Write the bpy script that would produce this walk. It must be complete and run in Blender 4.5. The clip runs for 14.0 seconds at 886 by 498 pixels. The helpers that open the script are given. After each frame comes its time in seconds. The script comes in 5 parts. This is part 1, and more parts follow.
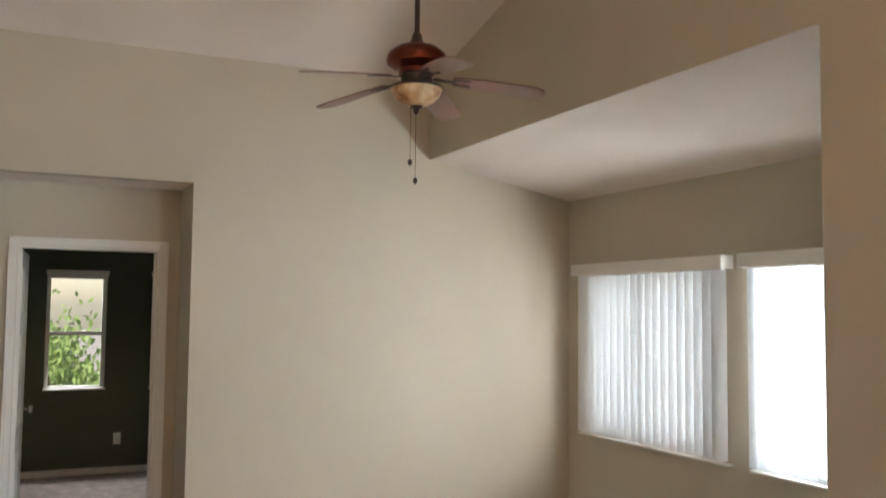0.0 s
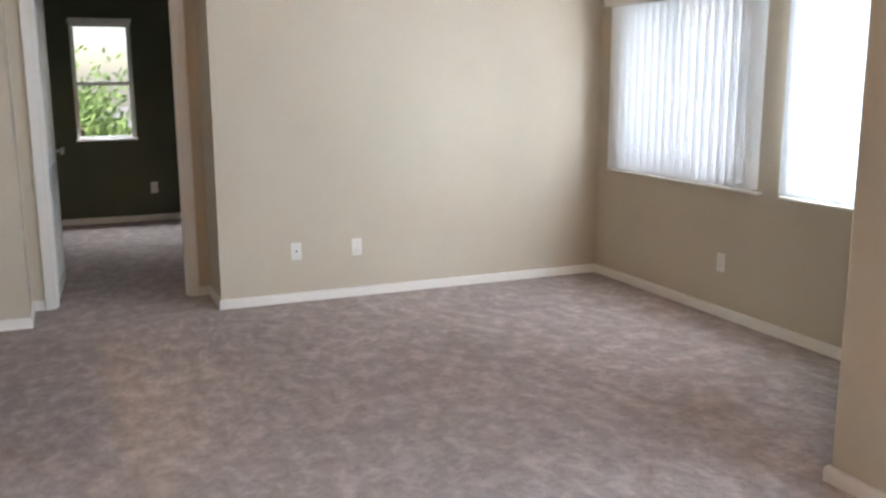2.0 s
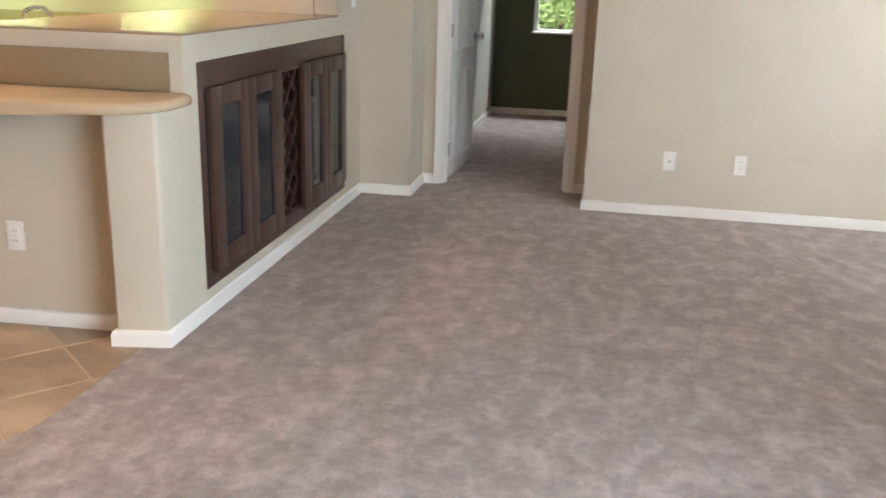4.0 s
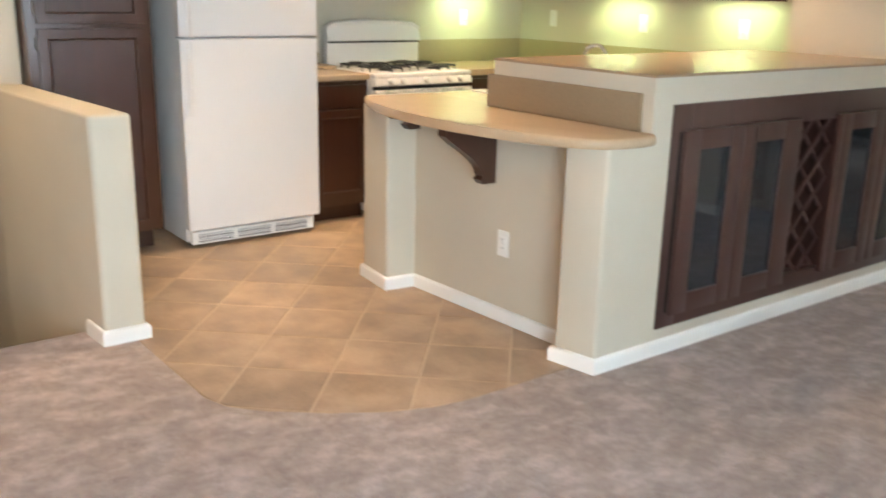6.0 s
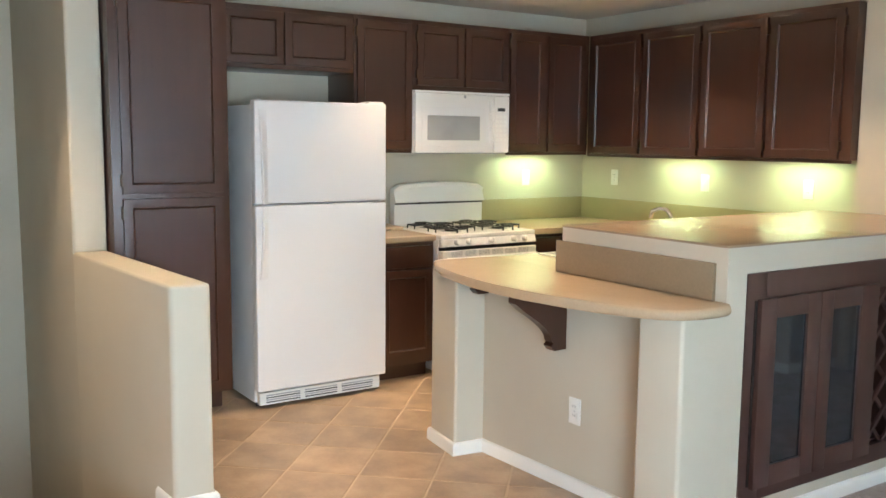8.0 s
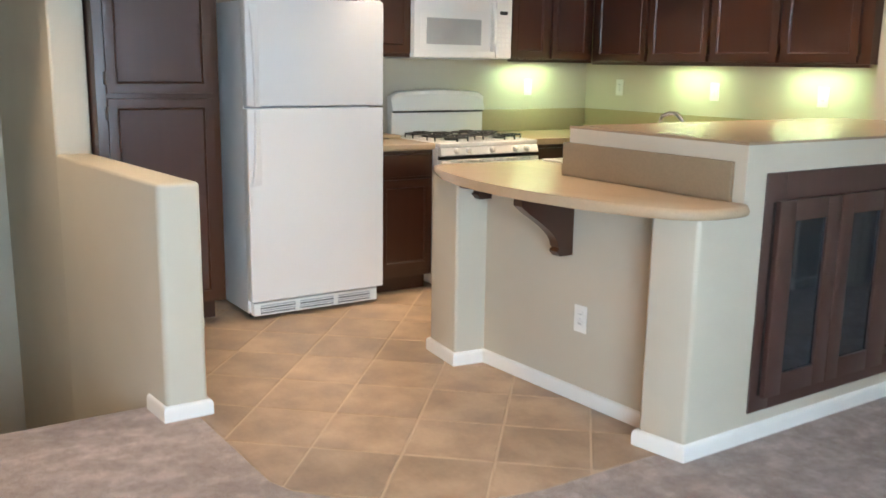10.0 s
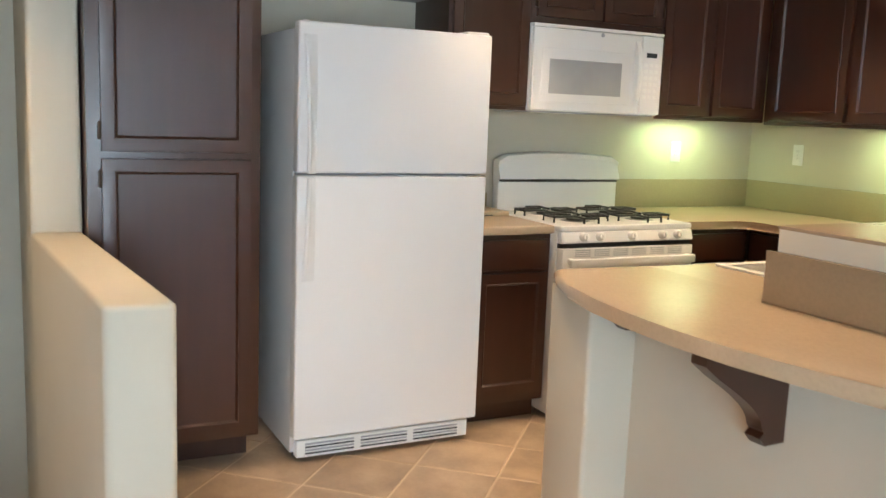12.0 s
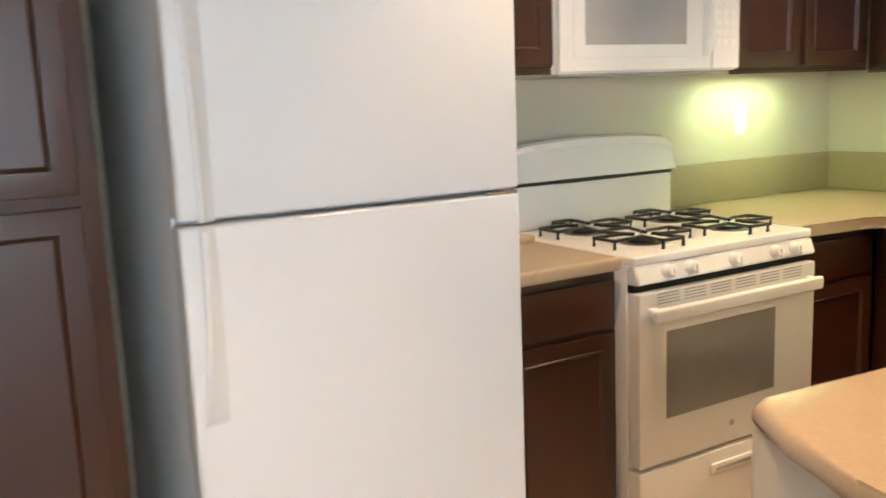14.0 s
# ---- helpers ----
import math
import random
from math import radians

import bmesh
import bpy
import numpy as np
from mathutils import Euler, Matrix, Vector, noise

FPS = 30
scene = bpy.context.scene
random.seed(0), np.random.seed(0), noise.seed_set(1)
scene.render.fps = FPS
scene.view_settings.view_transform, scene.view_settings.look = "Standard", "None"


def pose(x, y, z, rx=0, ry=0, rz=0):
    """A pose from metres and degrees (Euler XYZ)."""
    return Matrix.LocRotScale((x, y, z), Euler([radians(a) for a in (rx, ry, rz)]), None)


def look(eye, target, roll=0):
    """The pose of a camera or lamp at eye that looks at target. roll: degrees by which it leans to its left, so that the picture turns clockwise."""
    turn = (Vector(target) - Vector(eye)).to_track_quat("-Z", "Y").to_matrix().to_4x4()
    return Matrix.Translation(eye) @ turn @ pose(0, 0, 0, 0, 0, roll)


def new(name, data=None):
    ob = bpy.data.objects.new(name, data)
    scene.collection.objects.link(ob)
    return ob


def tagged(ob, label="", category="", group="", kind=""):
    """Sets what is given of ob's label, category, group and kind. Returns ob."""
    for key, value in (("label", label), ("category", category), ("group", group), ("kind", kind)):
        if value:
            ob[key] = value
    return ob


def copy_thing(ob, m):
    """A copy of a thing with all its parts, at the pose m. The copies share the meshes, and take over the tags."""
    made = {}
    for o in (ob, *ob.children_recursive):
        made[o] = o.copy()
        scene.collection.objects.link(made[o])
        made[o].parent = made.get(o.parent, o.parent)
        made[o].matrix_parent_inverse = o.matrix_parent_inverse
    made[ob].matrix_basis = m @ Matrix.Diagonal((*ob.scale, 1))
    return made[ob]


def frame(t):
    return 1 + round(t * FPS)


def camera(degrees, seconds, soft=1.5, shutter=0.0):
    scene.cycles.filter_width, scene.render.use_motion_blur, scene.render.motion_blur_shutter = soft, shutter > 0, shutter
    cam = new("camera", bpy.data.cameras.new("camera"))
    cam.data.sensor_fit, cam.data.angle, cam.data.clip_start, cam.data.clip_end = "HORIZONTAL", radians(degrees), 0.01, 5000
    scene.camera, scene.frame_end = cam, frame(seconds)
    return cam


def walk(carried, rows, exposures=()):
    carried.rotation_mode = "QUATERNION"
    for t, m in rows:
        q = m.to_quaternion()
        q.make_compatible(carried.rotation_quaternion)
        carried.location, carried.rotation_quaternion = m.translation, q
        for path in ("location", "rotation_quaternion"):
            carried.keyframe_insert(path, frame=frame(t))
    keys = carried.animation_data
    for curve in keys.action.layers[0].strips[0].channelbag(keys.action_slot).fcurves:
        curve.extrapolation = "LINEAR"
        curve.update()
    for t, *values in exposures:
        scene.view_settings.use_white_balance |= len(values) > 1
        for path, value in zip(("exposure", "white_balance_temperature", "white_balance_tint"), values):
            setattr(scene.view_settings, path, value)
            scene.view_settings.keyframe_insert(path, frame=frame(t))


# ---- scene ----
cam = camera(52.6, 14.0, 1.5, 0.35)
METRES, EYE, TILT, LEAN, TURN = 6.0, 1.45, 0.0, 0.0, -24.5
PATH = [
    (0, (2.012, 2.328, 1.671), (2.865, 4.131, 1.804), 0.6),
    (0.3, (2.02, 2.336, 1.686), (2.916, 4.217, 1.945), 0.4),
    (0.5, (2.005, 2.321, 1.714), (2.853, 4.109, 2.005), 0.0),
    (1, (1.969, 2.326, 1.662), (2.829, 4.125, 1.811), -0.7),
    (1.5, (1.992, 2.349, 1.563), (2.837, 4.153, 1.384), 0.0),
    (1.8, (2.047, 2.364, 1.488), (2.911, 4.248, 1.155), -0.92),
    (2, (2.115, 2.377, 1.451), (2.882, 4.185, 1.072), -0.2),
    (2.2, (2.248, 2.397, 1.465), (2.893, 4.237, 1.018), 0.1),
    (4.3, (3.196, 2.626, 1.317), (2.705, 4.475, 0.733), 1.9),
    (4.5, (3.284, 2.698, 1.301), (2.681, 4.525, 0.756), 2.2),
    (5, (3.518, 2.899, 1.335), (2.57, 4.587, 0.835), 3.7),
    (5.2, (3.598, 2.967, 1.336), (2.4, 4.607, 0.804), 2.47),
    (5.5, (3.701, 3.024, 1.357), (2.395, 4.422, 0.776), 4.4),
    (5.7, (3.778, 3.043, 1.359), (2.285, 4.396, 0.768), 2.88),
    (6, (3.744, 3.014, 1.404), (2.208, 4.171, 0.853), 1.3),
    (6.2, (3.74, 3.013, 1.407), (2.047, 4.146, 0.897), 0.59),
    (6.5, (3.721, 2.988, 1.441), (2.068, 4.042, 1.046), 0.8),
    (7, (3.716, 2.982, 1.493), (2.04, 4.049, 1.271), 0.7),
    (7.2, (3.714, 2.978, 1.508), (2.036, 4.051, 1.325), 0.4),
    (9.3, (3.646, 2.959, 1.446), (2.037, 4.087, 1.076), 1.1),
    (9.5, (3.634, 2.963, 1.426), (2.029, 4.099, 1.058), 1.0),
    (9.8, (3.605, 2.997, 1.38), (1.91, 4.162, 0.955), 0.93),
    (10, (3.551, 3.028, 1.373), (1.921, 4.115, 0.972), 0.9),
    (10.2, (3.476, 3.097, 1.372), (1.731, 4.214, 1.026), 0.67),
    (10.5, (3.346, 3.191, 1.375), (1.632, 4.166, 1.044), 0.6),
    (10.8, (3.217, 3.315, 1.364), (1.429, 4.323, 0.924), 1.34),
    (11, (3.057, 3.358, 1.345), (1.356, 4.32, 0.922), 1.2),
    (11.3, (2.834, 3.455, 1.355), (1.034, 4.447, 0.926), 0.55),
    (11.5, (2.721, 3.514, 1.354), (1.026, 4.49, 0.935), 0.1),
    (11.8, (2.489, 3.664, 1.358), (0.662, 4.638, 1.01), 0.84),
    (12, (2.35, 3.758, 1.387), (0.582, 4.645, 1.09), 2.2),
    (12.3, (2.095, 3.836, 1.38), (0.247, 4.789, 1.09), 1.79),
    (12.5, (1.938, 3.881, 1.362), (0.198, 4.83, 1.091), 0.8),
    (12.8, (1.723, 3.972, 1.373), (-0.076, 4.991, 1.001), -0.35),
    (13, (1.594, 4.05, 1.377), (-0.218, 5.036, 0.982), 0.75),
    (13.2, (1.429, 4.118, 1.388), (-0.431, 5.021, 1.024), 2.0),
    (13.5, (1.222, 4.212, 1.401), (-0.648, 5.061, 0.962), 0.95),
    (14, (0.838, 4.319, 1.371), (-0.938, 5.383, 1.018), -2.26),
]
walk(cam, [(t, look(eye, target, roll)) for t, eye, target, roll in PATH], [(0, 0.33, 7200, 15), (0.5, 0.38, 7700, 19), (1.5, 0.55, 6800, 17), (2.0, 0.66, 6550, 17), (4.5, 0.9, 6800, 16), (7.0, 0.94, 6700, 12), (9.5, 0.78, 5950, 11), (10.5, 0.82, 6350, 11), (11.0, 0.82, 6300, 11), (12.0, 0.74, 6450, 12), (14.0, 0.86, 6750, 15)])

# ---------- world, sun, large lights ----------
world = bpy.data.worlds.new("world")
scene.world = world
world.use_nodes = True
wn = world.node_tree
sky = wn.nodes.new("ShaderNodeTexSky")
sky.sky_type = "NISHITA"
sky.sun_disc = False
sky.sun_elevation, sky.sun_rotation = radians(55), radians(200)
wn.links.new(sky.outputs[0], wn.nodes["Background"].inputs[0])
wn.nodes["Background"].inputs[1].default_value = 0.15
sun = new("sun", bpy.data.lights.new("sun", "SUN"))
sun.data.energy, sun.data.angle, sun.data.color = 4.5, radians(0.5), (1.0, 0.95, 0.87)
sun.matrix_world = look((0, 0, 20), (0 - math.sin(radians(200)) * 10, 0 - math.cos(radians(200)) * 10, 20 - 14.3))


def area_lamp(name, m, w, h, watts, color):
    ob = new(name, bpy.data.lights.new(name, "AREA"))
    ob.data.shape, ob.data.size, ob.data.size_y = "RECTANGLE", w, h
    ob.data.energy, ob.data.color = watts, color
    ob.matrix_world = m
    return ob


def spot_lamp(name, x, y, z, watts, color, degrees=130, radius=0.05):
    ob = new(name, bpy.data.lights.new(name, "SPOT"))
    ob.data.energy, ob.data.color, ob.data.spot_size, ob.data.spot_blend = watts, color, radians(degrees), 0.6
    ob.data.shadow_soft_size = radius
    ob.location = (x, y, z)
    return ob


DAY = (0.82, 0.93, 1.0)
WARM = (1.0, 0.75, 0.49)
GREEN = (0.66, 1.0, 0.50)
area_lamp("window_daylight", look((6.0, 7.04, 1.37), (4, 7.04, 1.37)), 1.28, 1.12, 36, DAY)
area_lamp("window_daylight", look((6.0, 5.415, 1.37), (4, 5.415, 1.37)), 1.3, 1.12, 330, (0.74, 0.89, 1.0))
for bx in (2.55, 3.54):
    area_lamp("bedroom_daylight", look((bx, 12.75, 2.75), (bx, 10.6, 0.5)), 0.9, 0.5, 60, DAY)
area_lamp("side_daylight", look((4.88, 3.0, 1.25), (-0.6, 4.9, 1.25)), 2.1, 1.9, 86, (0.64, 0.85, 1.0))
# Some of these are unseen; the last, over the stairs, is an added fill.
for lx, ly in ((-0.67, 5.79), (-0.69, 6.92), (-0.02, 6.99), (0.75, 6.95), (0.75, 5.85), (0.2, 4.7), (-0.62, 3.36)):
    spot_lamp("downlight_lamp", lx, ly, 2.43, 66 if ly < 5 else 50, WARM, 88)
for lx, ly in ((-1.51, 7.19), (-0.55, 7.64), (0.37, 7.64)):
    area_lamp("undercabinet_lamp", pose(lx, ly, 1.397), 0.05 if lx < -1 else 0.42, 0.42 if lx < -1 else 0.05, 1.8, GREEN)

# Unseen fill lamp, added to put warm light on the high walls.
lamp = new("entry_fill", bpy.data.lights.new("entry_fill", "POINT"))
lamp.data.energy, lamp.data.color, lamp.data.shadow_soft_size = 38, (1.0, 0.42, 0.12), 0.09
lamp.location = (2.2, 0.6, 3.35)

# ---------- materials ----------


def nodes_of(name, rough=0.6, metal=0.0, spec=0.5):
    m = bpy.data.materials.new(name)
    m.use_nodes = True
    nt = m.node_tree
    b = nt.nodes["Principled BSDF"]
    b.inputs["Roughness"].default_value = rough
    b.inputs["Metallic"].default_value = metal
    b.inputs["Specular IOR Level"].default_value = spec
    return m, nt, b


def noise_at(nt, scale, detail=3.0, stretch=(1, 1, 1), coord="Object", rough=0.55):
    tc = nt.nodes.new("ShaderNodeTexCoord")
    mp = nt.nodes.new("ShaderNodeMapping")
    mp.inputs["Scale"].default_value = stretch
    nz = nt.nodes.new("ShaderNodeTexNoise")
    nz.inputs["Scale"].default_value, nz.inputs["Detail"].default_value = scale, detail
    nz.inputs["Roughness"].default_value = rough
    nt.links.new(tc.outputs[coord], mp.inputs[0])
    nt.links.new(mp.outputs[0], nz.inputs["Vector"])
    return nz.outputs["Fac"]


def ramp(nt, fac, stops):
    r = nt.nodes.new("ShaderNodeValToRGB")
    r.color_ramp.elements[0].position, r.color_ramp.elements[0].color = stops[0][0], (*stops[0][1], 1)
    r.color_ramp.elements[1].position, r.color_ramp.elements[1].color = stops[-1][0], (*stops[-1][1], 1)
    for p, c in stops[1:-1]:
        e = r.color_ramp.elements.new(p)
        e.color = (*c, 1)
    nt.links.new(fac, r.inputs[0])
    return r.outputs[0]


def mix(nt, a, b, fac=0.5, mode="MIX"):
    n = nt.nodes.new("ShaderNodeMix")
    n.data_type, n.blend_type = "RGBA", mode
    for sock, v in ((n.inputs[6], a), (n.inputs[7], b), (n.inputs[0], fac)):
        if hasattr(v, "links"):
            nt.links.new(v, sock)
        else:
            sock.default_value = v
    return n.outputs[2]


def bump(nt, b, height, strength=0.3, distance=0.002, chain=None):
    n = nt.nodes.new("ShaderNodeBump")
    n.inputs["Strength"].default_value, n.inputs["Distance"].default_value = strength, distance
    nt.links.new(height, n.inputs["Height"])
    if chain is not None:
        nt.links.new(chain, n.inputs["Normal"])
    nt.links.new(n.outputs[0], b.inputs["Normal"])
    return n.outputs[0]


def around(c, k):
    return tuple(min(1, v * k) for v in c)


def painted(name, color, rough=0.7, vary=0.05, grain=260, depth=0.0006, spec=0.3, fine=0.5):
    m, nt, b = nodes_of(name, rough, 0, spec)
    big = noise_at(nt, 1.7, 4)
    c = ramp(nt, big, ((0.3, around(color, 1 - vary)), (0.7, around(color, 1 + vary))))
    nt.links.new(c, b.inputs["Base Color"])
    n1 = bump(nt, b, noise_at(nt, grain, 2), fine, depth)
    bump(nt, b, noise_at(nt, 22, 3), 0.25, 0.002, n1)
    r = ramp(nt, noise_at(nt, 5, 4), ((0.3, (rough * 0.96,) * 3), (0.7, (min(1, rough * 1.05),) * 3)))
    nt.links.new(r, b.inputs["Roughness"])
    return m


WALL = painted("wall_paint", (0.56, 0.50, 0.395), 0.62, 0.035, 320, 0.0009)
GREENWALL = painted("green_wall_paint", (0.085, 0.095, 0.06), 0.6, 0.06, 320, 0.0009)
BEDWALL = painted("bedroom_wall_paint", (0.62, 0.62, 0.54), 0.6, 0.03, 320, 0.0009)
CEIL = painted("ceiling_paint", (0.77, 0.68, 0.60), 0.8, 0.03, 200, 0.0014, fine=0.6)
TRIM = painted("trim_paint", (0.80, 0.78, 0.73), 0.38, 0.025, 120, 0.0003)
DOORW = painted("door_paint", (0.78, 0.77, 0.72), 0.38, 0.02, 120, 0.0003)
APPL = painted("appliance_enamel", (0.80, 0.775, 0.735), 0.22, 0.012, 420, 0.0002, 0.5, 0.3)
FRIDGEW = painted("fridge_textured_enamel", (0.76, 0.73, 0.70), 0.37, 0.012, 520, 0.0006, 0.5, 0.6)
PLASTIC = painted("white_plastic", (0.80, 0.78, 0.73), 0.4, 0.01, 300, 0.0001)
BLACK = painted("black_enamel", (0.018, 0.017, 0.017), 0.35, 0.1, 200, 0.0002, 0.5)
GAPSHADE = painted("gap_shade", (0.02, 0.015, 0.012), 0.7, 0.1)
BRONZE = painted("oiled_bronze", (0.05, 0.03, 0.022), 0.38, 0.15, 120, 0.0003, 0.5)
GREYP = painted("grey_plastic", (0.36, 0.36, 0.36), 0.4, 0.03)


def metal_mat(name, color, rough):
    m, nt, b = nodes_of(name, rough, 1.0)
    nt.links.new(ramp(nt, noise_at(nt, 40, 3), ((0.3, around(color, 0.9)), (0.7, color))), b.inputs["Base Color"])
    return m


CHROME = metal_mat("chrome", (0.75, 0.75, 0.74), 0.15)
BRASS = metal_mat("aged_brass_hinge", (0.10, 0.07, 0.05), 0.35)


def cabinet_wood(name, base):
    m, nt, b = nodes_of(name, 0.36, 0, 0.6)
    grain = noise_at(nt, 26, 5, (1, 1, 0.06))
    c = ramp(nt, grain, ((0.25, around(base, 0.86)), (0.55, base), (0.8, around(base, 1.12))))
    b.inputs["Coat Weight"].default_value = 0.3
    b.inputs["Coat Roughness"].default_value = 0.24
    nt.links.new(c, b.inputs["Base Color"])
    nt.links.new(ramp(nt, noise_at(nt, 6, 4), ((0.3, (0.33,) * 3), (0.7, (0.42,) * 3))), b.inputs["Roughness"])
    return m


WOOD = cabinet_wood("espresso_cherry_wood", (0.044, 0.0125, 0.0050))
WINEWOOD = cabinet_wood("brown_painted_wood", (0.055, 0.0225, 0.0175))
BLADEWOOD = cabinet_wood("fan_blade_wood", (0.19, 0.068, 0.05))


def counter_mat(name, base):
    m, nt, b = nodes_of(name, 0.24, 0, 0.5)
    speck = noise_at(nt, 110, 1, rough=0.5)
    c = ramp(nt, speck, ((0.3, around(base, 0.93)), (0.5, base), (0.7, around(base, 1.05))))
    blot = noise_at(nt, 9, 4)
    c2 = mix(nt, c, ramp(nt, blot, ((0.3, around(base, 0.97)), (0.7, around(base, 1.03)))), 0.45)
    nt.links.new(c2, b.inputs["Base Color"])
    return m


COUNTER = counter_mat("tan_laminate", (0.47, 0.345, 0.222))

# Tan laminate, with the green cast of the cabinet lamps mixed into its colour.
GREENLITSPLASH = counter_mat("green_lit_laminate_strip", (0.37, 0.30, 0.18))
# The same laminate, with the shade on the bar side put into its colour.
SHADESPLASH = counter_mat("shaded_laminate_strip", (0.27, 0.20, 0.125))
LEDGE = counter_mat("brown_ledge_laminate", (0.33, 0.235, 0.155))


def tile_mat():
    m, nt, b = nodes_of("tan_ceramic_tile", 0.4, 0, 0.45)
    info = nt.nodes.new("ShaderNodeObjectInfo")
    tc = nt.nodes.new("ShaderNodeTexCoord")
    add = nt.nodes.new("ShaderNodeVectorMath")
    add.operation = "ADD"
    mul = nt.nodes.new("ShaderNodeVectorMath")
    mul.operation = "SCALE"
    mul.inputs["Scale"].default_value = 3.0
    comb = nt.nodes.new("ShaderNodeCombineXYZ")
    for i in range(3):
        nt.links.new(info.outputs["Random"], comb.inputs[i])
    nt.links.new(comb.outputs[0], mul.inputs[0])
    nt.links.new(tc.outputs["Object"], add.inputs[0])
    nt.links.new(mul.outputs[0], add.inputs[1])
    n1 = nt.nodes.new("ShaderNodeTexNoise")
    n1.inputs["Scale"].default_value, n1.inputs["Detail"].default_value = 5.0, 6
    nt.links.new(add.outputs[0], n1.inputs["Vector"])
    n2 = nt.nodes.new("ShaderNodeTexNoise")
    n2.inputs["Scale"].default_value, n2.inputs["Detail"].default_value = 60.0, 4
    nt.links.new(add.outputs[0], n2.inputs["Vector"])
    c = ramp(nt, n1.outputs["Fac"], ((0.32, (0.27, 0.192, 0.135)), (0.5, (0.40, 0.285, 0.192)), (0.68, (0.52, 0.385, 0.272))))
    f = ramp(nt, n2.outputs["Fac"], ((0.3, (0.28, 0.20, 0.135)), (0.7, (0.45, 0.335, 0.235))))
    c = mix(nt, c, f, 0.22)
    tone = ramp(nt, info.outputs["Random"], ((0.0, (0.86, 0.86, 0.86)), (1.0, (1.08, 1.06, 1.03))))
    nt.links.new(mix(nt, c, tone, 1.0, "MULTIPLY"), b.inputs["Base Color"])
    nt.links.new(ramp(nt, n1.outputs["Fac"], ((0.3, (0.36,) * 3), (0.7, (0.5,) * 3))), b.inputs["Roughness"])
    k = bump(nt, b, n2.outputs["Fac"], 0.25, 0.0006)
    bump(nt, b, n1.outputs["Fac"], 0.3, 0.003, k)
    return m


TILE = tile_mat()
GROUT = painted("tan_grout", (0.53, 0.41, 0.295), 0.85, 0.1, 160, 0.001)


def carpet_mat():
    m, nt, b = nodes_of("taupe_carpet", 0.95, 0, 0.12)
    fine = noise_at(nt, 190, 4, rough=0.75)
    mid = noise_at(nt, 26, 4, rough=0.7)
    patch = noise_at(nt, 9.0, 2.5, (1.25, 0.8, 1), rough=0.5)
    wide = noise_at(nt, 1.6, 3, rough=0.5)
    c = ramp(nt, fine, ((0.3, (0.28, 0.228, 0.203)), (0.5, (0.385, 0.318, 0.288)), (0.7, (0.50, 0.42, 0.385))))
    m1 = ramp(nt, mid, ((0.38, (0.88, 0.87, 0.86)), (0.62, (1.12, 1.12, 1.12))))
    p1 = ramp(nt, patch, ((0.34, (0.86, 0.84, 0.82)), (0.48, (0.96, 0.95, 0.94)), (0.56, (1.07, 1.07, 1.08)), (0.66, (1.26, 1.26, 1.30))))
    w1 = ramp(nt, wide, ((0.35, (0.93, 0.92, 0.91)), (0.65, (1.06, 1.06, 1.06))))
    c = mix(nt, mix(nt, mix(nt, c, m1, 1.0, "MULTIPLY"), p1, 1.0, "MULTIPLY"), w1, 1.0, "MULTIPLY")
    nt.links.new(c, b.inputs["Base Color"])
    b.inputs["Sheen Weight"].default_value = 0.25
    b.inputs["Sheen Roughness"].default_value = 0.5
    k = bump(nt, b, fine, 0.9, 0.006)
    k = bump(nt, b, mid, 0.5, 0.008, k)
    bump(nt, b, patch, 0.5, 0.03, k)
    return m


CARPET = carpet_mat()


def glass_mat(name, tint=(1, 1, 1), rough=0.02):
    m, nt, b = nodes_of(name, rough, 0, 0.5)
    b.inputs["Base Color"].default_value = (*tint, 1)
    b.inputs["Transmission Weight"].default_value = 1.0
    b.inputs["IOR"].default_value = 1.45
    return m


GLASS = glass_mat("clear_glass")


def dark_glass(name, color, rough=0.06):
    m, nt, b = nodes_of(name, rough, 0, 0.6)
    nt.links.new(ramp(nt, noise_at(nt, 3, 3), ((0.3, around(color, 0.9)), (0.7, around(color, 1.1)))), b.inputs["Base Color"])
    return m


CABGLASS = dark_glass("smoked_cabinet_glass", (0.018, 0.022, 0.027), 0.05)
OVENGLASS = dark_glass("grey_oven_glass", (0.27, 0.265, 0.25), 0.12)
MWGLASS = dark_glass("grey_microwave_screen", (0.42, 0.41, 0.39), 0.25)


def vane_mat():
    m = bpy.data.materials.new("white_fabric_vane")
    m.use_nodes = True
    nt = m.node_tree
    b = nt.nodes["Principled BSDF"]
    b.inputs["Base Color"].default_value = (0.85, 0.86, 0.86, 1)
    b.inputs["Roughness"].default_value = 0.6
    tr = nt.nodes.new("ShaderNodeBsdfTranslucent")
    tr.inputs[0].default_value = (0.84, 0.88, 0.92, 1)
    mx = nt.nodes.new("ShaderNodeMixShader")
    mx.inputs[0].default_value = 0.23
    nt.links.new(b.outputs[0], mx.inputs[1])
    nt.links.new(tr.outputs[0], mx.inputs[2])
    nt.links.new(mx.outputs[0], nt.nodes["Material Output"].inputs[0])
    bump(nt, b, noise_at(nt, 300, 2), 0.2, 0.0003)
    return m


VANE = vane_mat()


def glow_mat(name, color, strength):
    m = bpy.data.materials.new(name)
    m.use_nodes = True
    nt = m.node_tree
    b = nt.nodes["Principled BSDF"]
    b.inputs["Base Color"].default_value = (0.9, 0.88, 0.8, 1)
    b.inputs["Emission Color"].default_value = (*color, 1)
    b.inputs["Emission Strength"].default_value = strength
    return m


BULB = glow_mat("downlight_bulb", (1.0, 0.85, 0.62), 6)
